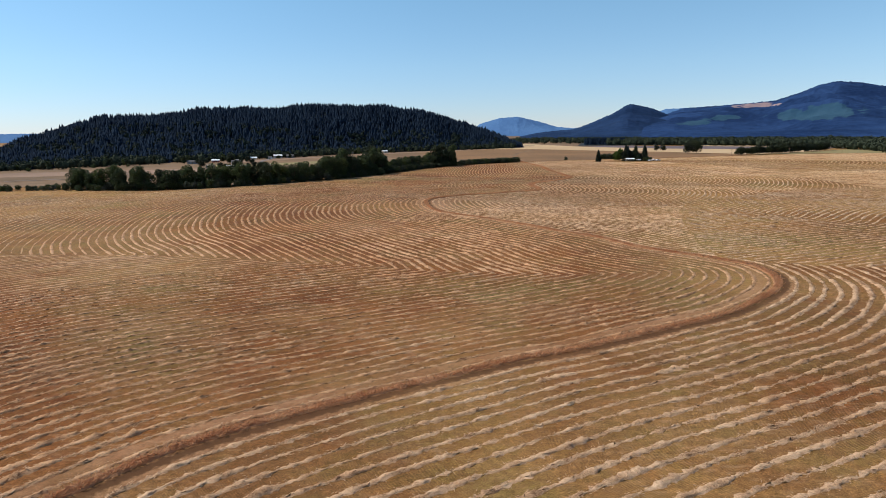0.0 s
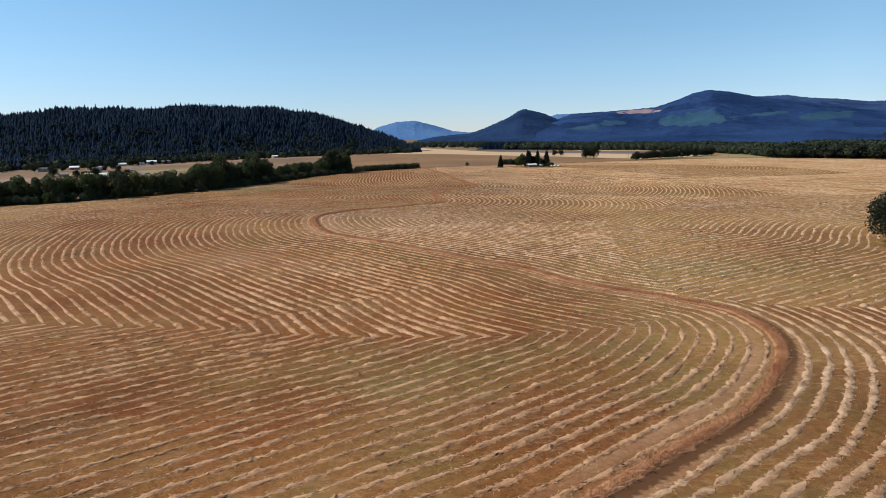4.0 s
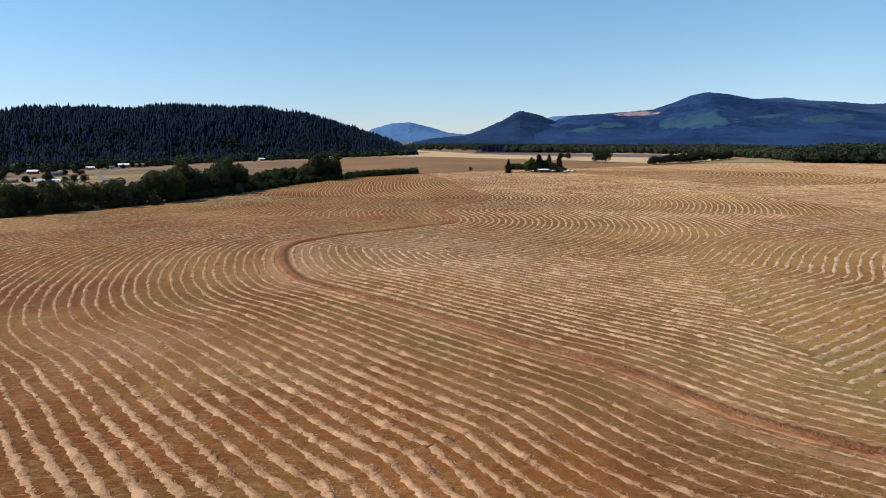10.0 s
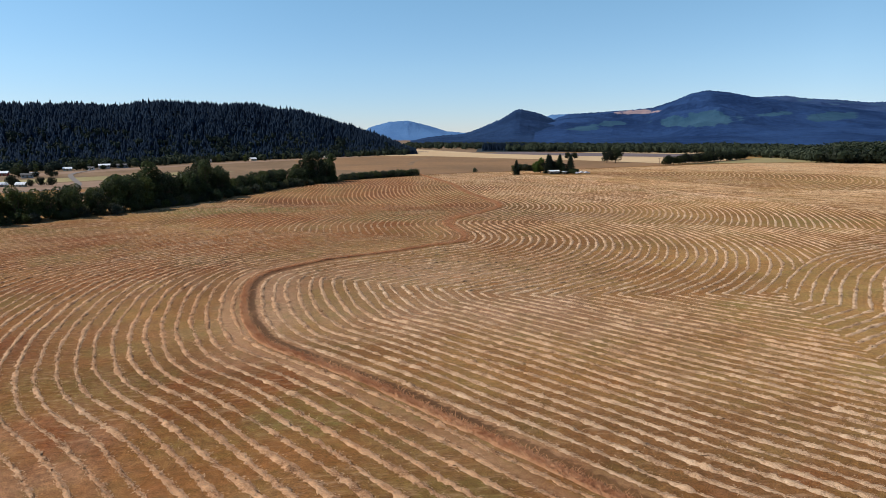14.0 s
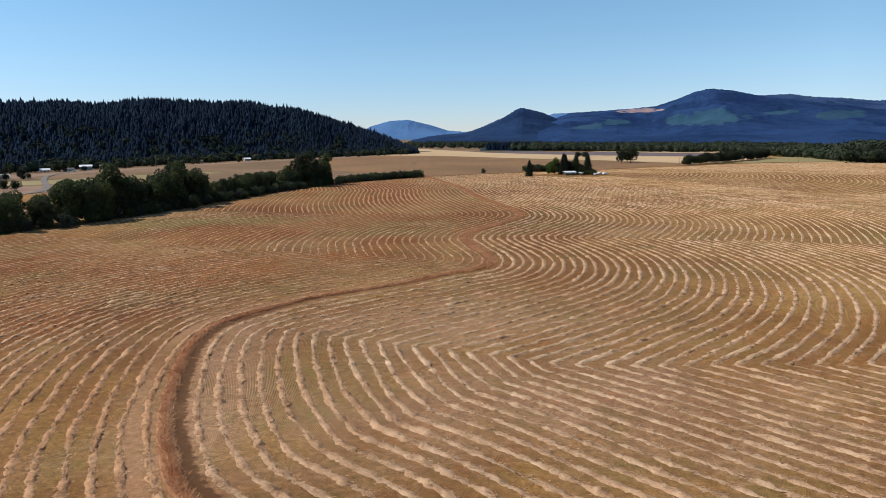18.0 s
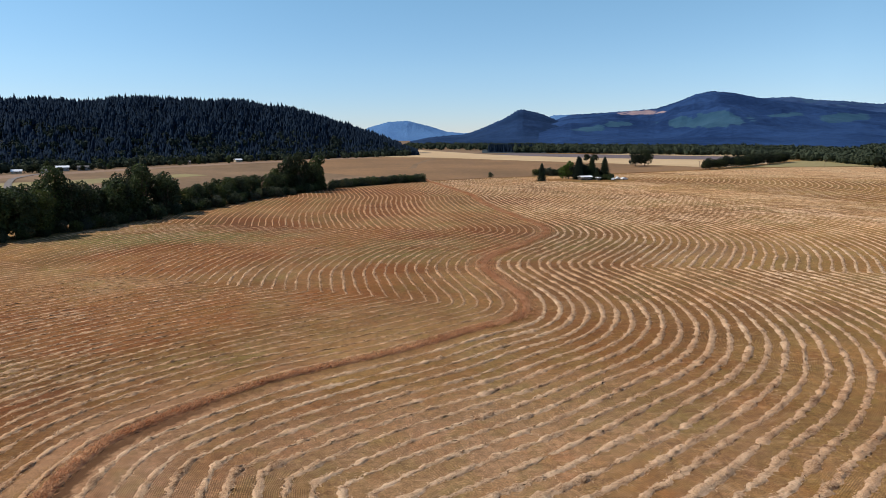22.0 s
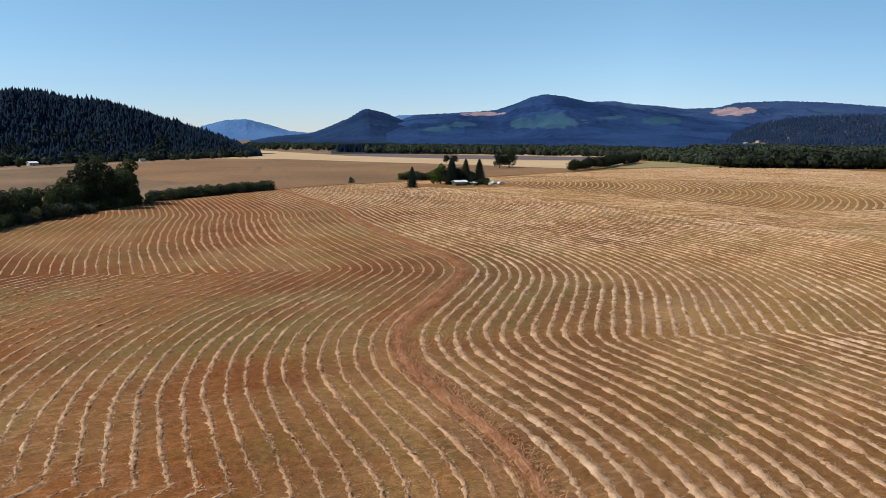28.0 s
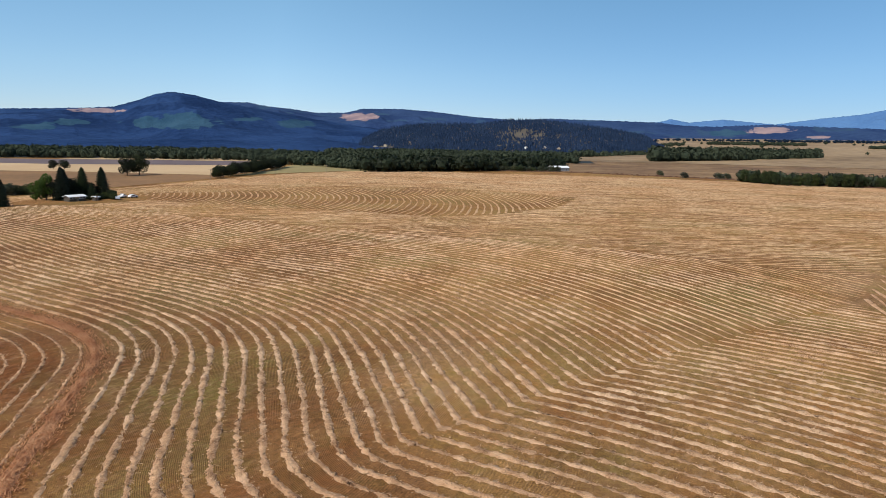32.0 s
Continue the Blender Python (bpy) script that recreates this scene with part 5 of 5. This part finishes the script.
# ---- distant mountains ----
def range_mesh(name, azs, els, dist, foot, mat, label, patches=(), rough=1.0, trees=0.0, step=0.07):
    """A distant ridge: rises from its foot to a crest, with spurs and gullies, then falls away."""
    a = np.arange(azs[0], azs[-1], step)
    crest = 26 + dist * np.tan(np.radians(np.interp(a, azs, els)))
    ragged = rough * 0.9 * (np.sin(a * 9.1) + np.sin(a * 21.7 + 1)) + trees * np.random.default_rng(int(dist)).uniform(-1, 1, len(a))
    rows = []
    for q in np.linspace(0, 1, 60):
        dd = foot + (dist - foot) * q
        x, y = CENTRE[0] + dd * np.sin(np.radians(a)), CENTRE[1] + dd * np.cos(np.radians(a))
        spur = np.array([noise.ridged_multi_fractal((p / 620, s / 620, dist * 0.01), 0.9, 2.1, 4, 1.0, 2.0) for p, s in zip(x, y)]) - 1.1
        h = np.maximum(crest, 0) * np.clip(q**1.1 + 0.20 * spur * math.sin(q * math.pi) ** 0.8 * rough, 0, 1)
        if q == 1:
            h = h + ragged
        rows.append(np.c_[x, y, np.where(crest > 0, h, -3)])
    d = min(dist + 250, 4760)
    rows.append(np.c_[CENTRE[0] + d * np.sin(np.radians(a)), CENTRE[1] + d * np.cos(np.radians(a)), np.maximum(crest, 0) * 0.8])
    v = np.vstack(rows)
    n, k = len(rows), len(a)
    i = (np.arange(n - 1)[:, None] * k + np.arange(k - 1)).ravel()
    faces = np.stack([i, i + 1, i + k + 1, i + k], 1)
    ma, md = bearing(v[:, 0], v[:, 1], *CENTRE)
    me_ = np.degrees(np.arctan2(v[:, 2] - 26, md))
    me = mesh_of(name, v, faces, mat, smooth=True)
    for slot, which in ((1, "felled"), (2, "replanted")):
        inside = np.full(len(v), -3.0)
        for kind, a0, a1, e0, e1 in patches:
            if kind == slot:
                u, w = (ma - (a0 + a1) / 2) / (a1 - a0) * 2, (me_ - (e0 + e1) / 2) / (e1 - e0) * 2
                inside = np.maximum(inside, 1 - u**2 - w**2 + 0.35 * u * w - 0.25 * np.sin(ma * 5 + me_ * 4))
        me.attributes.new(which, "FLOAT", "POINT").data.foreach_set("value", inside.astype(np.float32))
    tagged(new(name, me), label, "mountain", kind="structure")


range_mesh("backdrop_far_peak", [-40, -34, -30, -26, 2, 3.8, 5.6, 7.3, 9.3, 10.8, 12.4, 15, 18, 20.3, 22, 26], [0.3, 0.35, 0.2, -0.6, -0.6, 0.82, 1.31, 1.41, 0.92, 0.45, 0.3, 0.5, 1.2, 1.85, 1.88, 0.4], 4700, 4200, M_MTN_FAR, "far mountain in the valley gap, its colour paled by blue haze")
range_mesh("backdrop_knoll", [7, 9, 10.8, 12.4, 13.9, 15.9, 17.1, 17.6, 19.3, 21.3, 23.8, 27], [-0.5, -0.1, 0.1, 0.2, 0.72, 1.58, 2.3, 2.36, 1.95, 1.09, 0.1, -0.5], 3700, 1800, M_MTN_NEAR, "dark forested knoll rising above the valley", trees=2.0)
range_mesh("backdrop_peak", [19, 21.8, 24.2, 27, 28.8, 30.5, 31.8, 33, 34.8, 36.9, 39, 42, 46, 50, 55], [1.0, 1.9, 2.0, 2.17, 2.32, 2.85, 3.4, 3.66, 3.42, 2.95, 2.6, 2.2, 1.6, 1.2, 0.5], 4400, 1400, M_PEAK, "forested mountain with clearcut patches, blue haze in its colour",
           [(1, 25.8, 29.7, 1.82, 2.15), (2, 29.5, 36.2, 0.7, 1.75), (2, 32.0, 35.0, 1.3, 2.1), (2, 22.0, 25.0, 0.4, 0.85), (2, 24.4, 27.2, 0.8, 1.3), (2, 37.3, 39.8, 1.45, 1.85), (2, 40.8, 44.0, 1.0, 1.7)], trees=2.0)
range_mesh("backdrop_high_ridge", [33, 36.8, 39, 40.4, 42.4, 44.5, 47, 48.5, 52, 54.4, 58.5, 62, 65, 69.4, 74, 80], [2.3, 3.0, 3.02, 2.76, 2.6, 2.33, 2.4, 2.78, 2.82, 2.68, 2.24, 2.05, 2.2, 2.1, 1.95, 1.2], 4650, 3000, M_MTN, "forested ridge with a bare clearcut, blue haze in its colour",
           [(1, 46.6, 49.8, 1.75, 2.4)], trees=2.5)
range_mesh("backdrop_right_far", [60, 70, 74, 74.9, 76.3, 78.9, 82.7, 85.8, 88.4, 89.7, 91, 95, 100], [1.6, 1.9, 2.0, 2.25, 1.97, 2.22, 1.85, 2.3, 2.58, 2.88, 2.8, 2.3, 1.8], 4700, 4300, M_MTN_FAR, "far range with pale blue haze in its colour")
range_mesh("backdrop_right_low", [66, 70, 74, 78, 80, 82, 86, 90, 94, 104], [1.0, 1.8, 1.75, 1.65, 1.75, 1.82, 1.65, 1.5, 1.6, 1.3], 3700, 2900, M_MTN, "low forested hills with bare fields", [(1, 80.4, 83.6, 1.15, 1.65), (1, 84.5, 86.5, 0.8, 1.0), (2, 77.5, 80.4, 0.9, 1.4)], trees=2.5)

RIDGE_AZ = [44, 47, 49.4, 52, 55, 58.5, 60.5, 63.5, 66, 69, 71.8, 73, 75]
RIDGE_EL = [-0.4, 0.1, 1.3, 1.8, 1.9, 2.0, 2.35, 2.34, 2.05, 1.68, 1.2, 0.4, -0.4]


def ridge_z(x, y):
    a, d = bearing(np.asarray(x, float), np.asarray(y, float), *CENTRE)
    crest = np.maximum(26 + 2050 * np.tan(np.radians(np.interp(a, RIDGE_AZ, RIDGE_EL))) - 13, 0)
    u = np.clip((d - 1600) / 450, 0, 1)
    return crest * u * (1 - np.clip((d - 2050) / 300, 0, 1)) * (1 + 0.12 * wave(x, y, 90, 2.0) * (1 - u))


tagged(new("ridge", polar_mesh("ridge", np.linspace(43, 76, 110), np.linspace(1580, 2380, 36), lambda x, y: ridge_z(x, y) - 1, M_RIDGE, *CENTRE)), "low ridge under dark conifer forest", "hill", kind="structure")
xs, ys, az = scatter((45, 74.5), lambda a: (1620 + 0 * a, 2130 + 0 * a), 17000, rng, *CENTRE)
home = ((az - 49) / 1.6) ** 2 + ((np.hypot(xs - CENTRE[0], ys - CENTRE[1]) - 1680) / 50) ** 2 < 0.6
bare = home | ((((az - 61.5) / 2.6) ** 2 + ((np.hypot(xs - CENTRE[0], ys - CENTRE[1]) - 1830) / 110) ** 2) + 0.5 * wave(xs, ys, 30, 3.0) + rng.uniform(-0.6, 0.6, len(xs)) < 0.55)
xs, ys = xs[~bare], ys[~bare]
v, f = conifers(xs, ys, ridge_z(xs, ys) - 0.5, rng.uniform(5, 11, len(xs)) * np.where(rng.uniform(0, 1, len(xs)) < 0.05, 1.35, 1), 5, 2, rng, 0.32)
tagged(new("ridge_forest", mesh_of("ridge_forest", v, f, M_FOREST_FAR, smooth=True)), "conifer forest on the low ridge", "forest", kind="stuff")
for a_, d_, w_, wall_, roof_, lab in ((48.6, 1690, 13, M_TANWALL, M_GREYWALL, "tan house in a clearing on the wooded ridge"), (49.5, 1700, 11, M_TANWALL, M_DARKROOF, "tan house in a clearing on the wooded ridge"),
                                    (61.6, 1665, 15, M_WHITE, M_TANWALL, "pale house below the ridge's clearing"), (63.2, 1670, 13, M_TANWALL, M_TIN, "pale barn below the ridge's clearing"),
                                    (64.4, 1665, 16, M_TANWALL, M_TANWALL, "tan barn at the foot of the wooded ridge")):
    hx, hy = CENTRE[0] + d_ * math.sin(radians(a_)), CENTRE[1] + d_ * math.cos(radians(a_))
    house(hx, hy, w_, 8, 4.5, 2.0, 20, wall_, roof_, lab, 3, "barn" if "barn" in lab else "house", z=float(ridge_z(hx, hy)))
tagged(new("field_gap", polar_mesh("field_gap", np.linspace(-8, 20, 30), np.linspace(820, 4300, 12), lambda x, y: 0.07 + 0 * x, M_VALLEY, *CENTRE)), "dry brown fields in the valley gap", "field", kind="structure")
# dark sheet: the shade beneath the trees is put into its colour
tagged(new("woodland_floor", polar_mesh("woodland_floor", np.linspace(14, 66, 80), np.linspace(985, 2000, 12), lambda x, y: 0.35 + 0 * x, M_HILL, *CENTRE)), "woodland ground coloured dark for the shade under its trees", "ground", kind="structure")

for ob in PROTOS:
    for o in (*ob.children_recursive, ob):
        bpy.data.objects.remove(o)
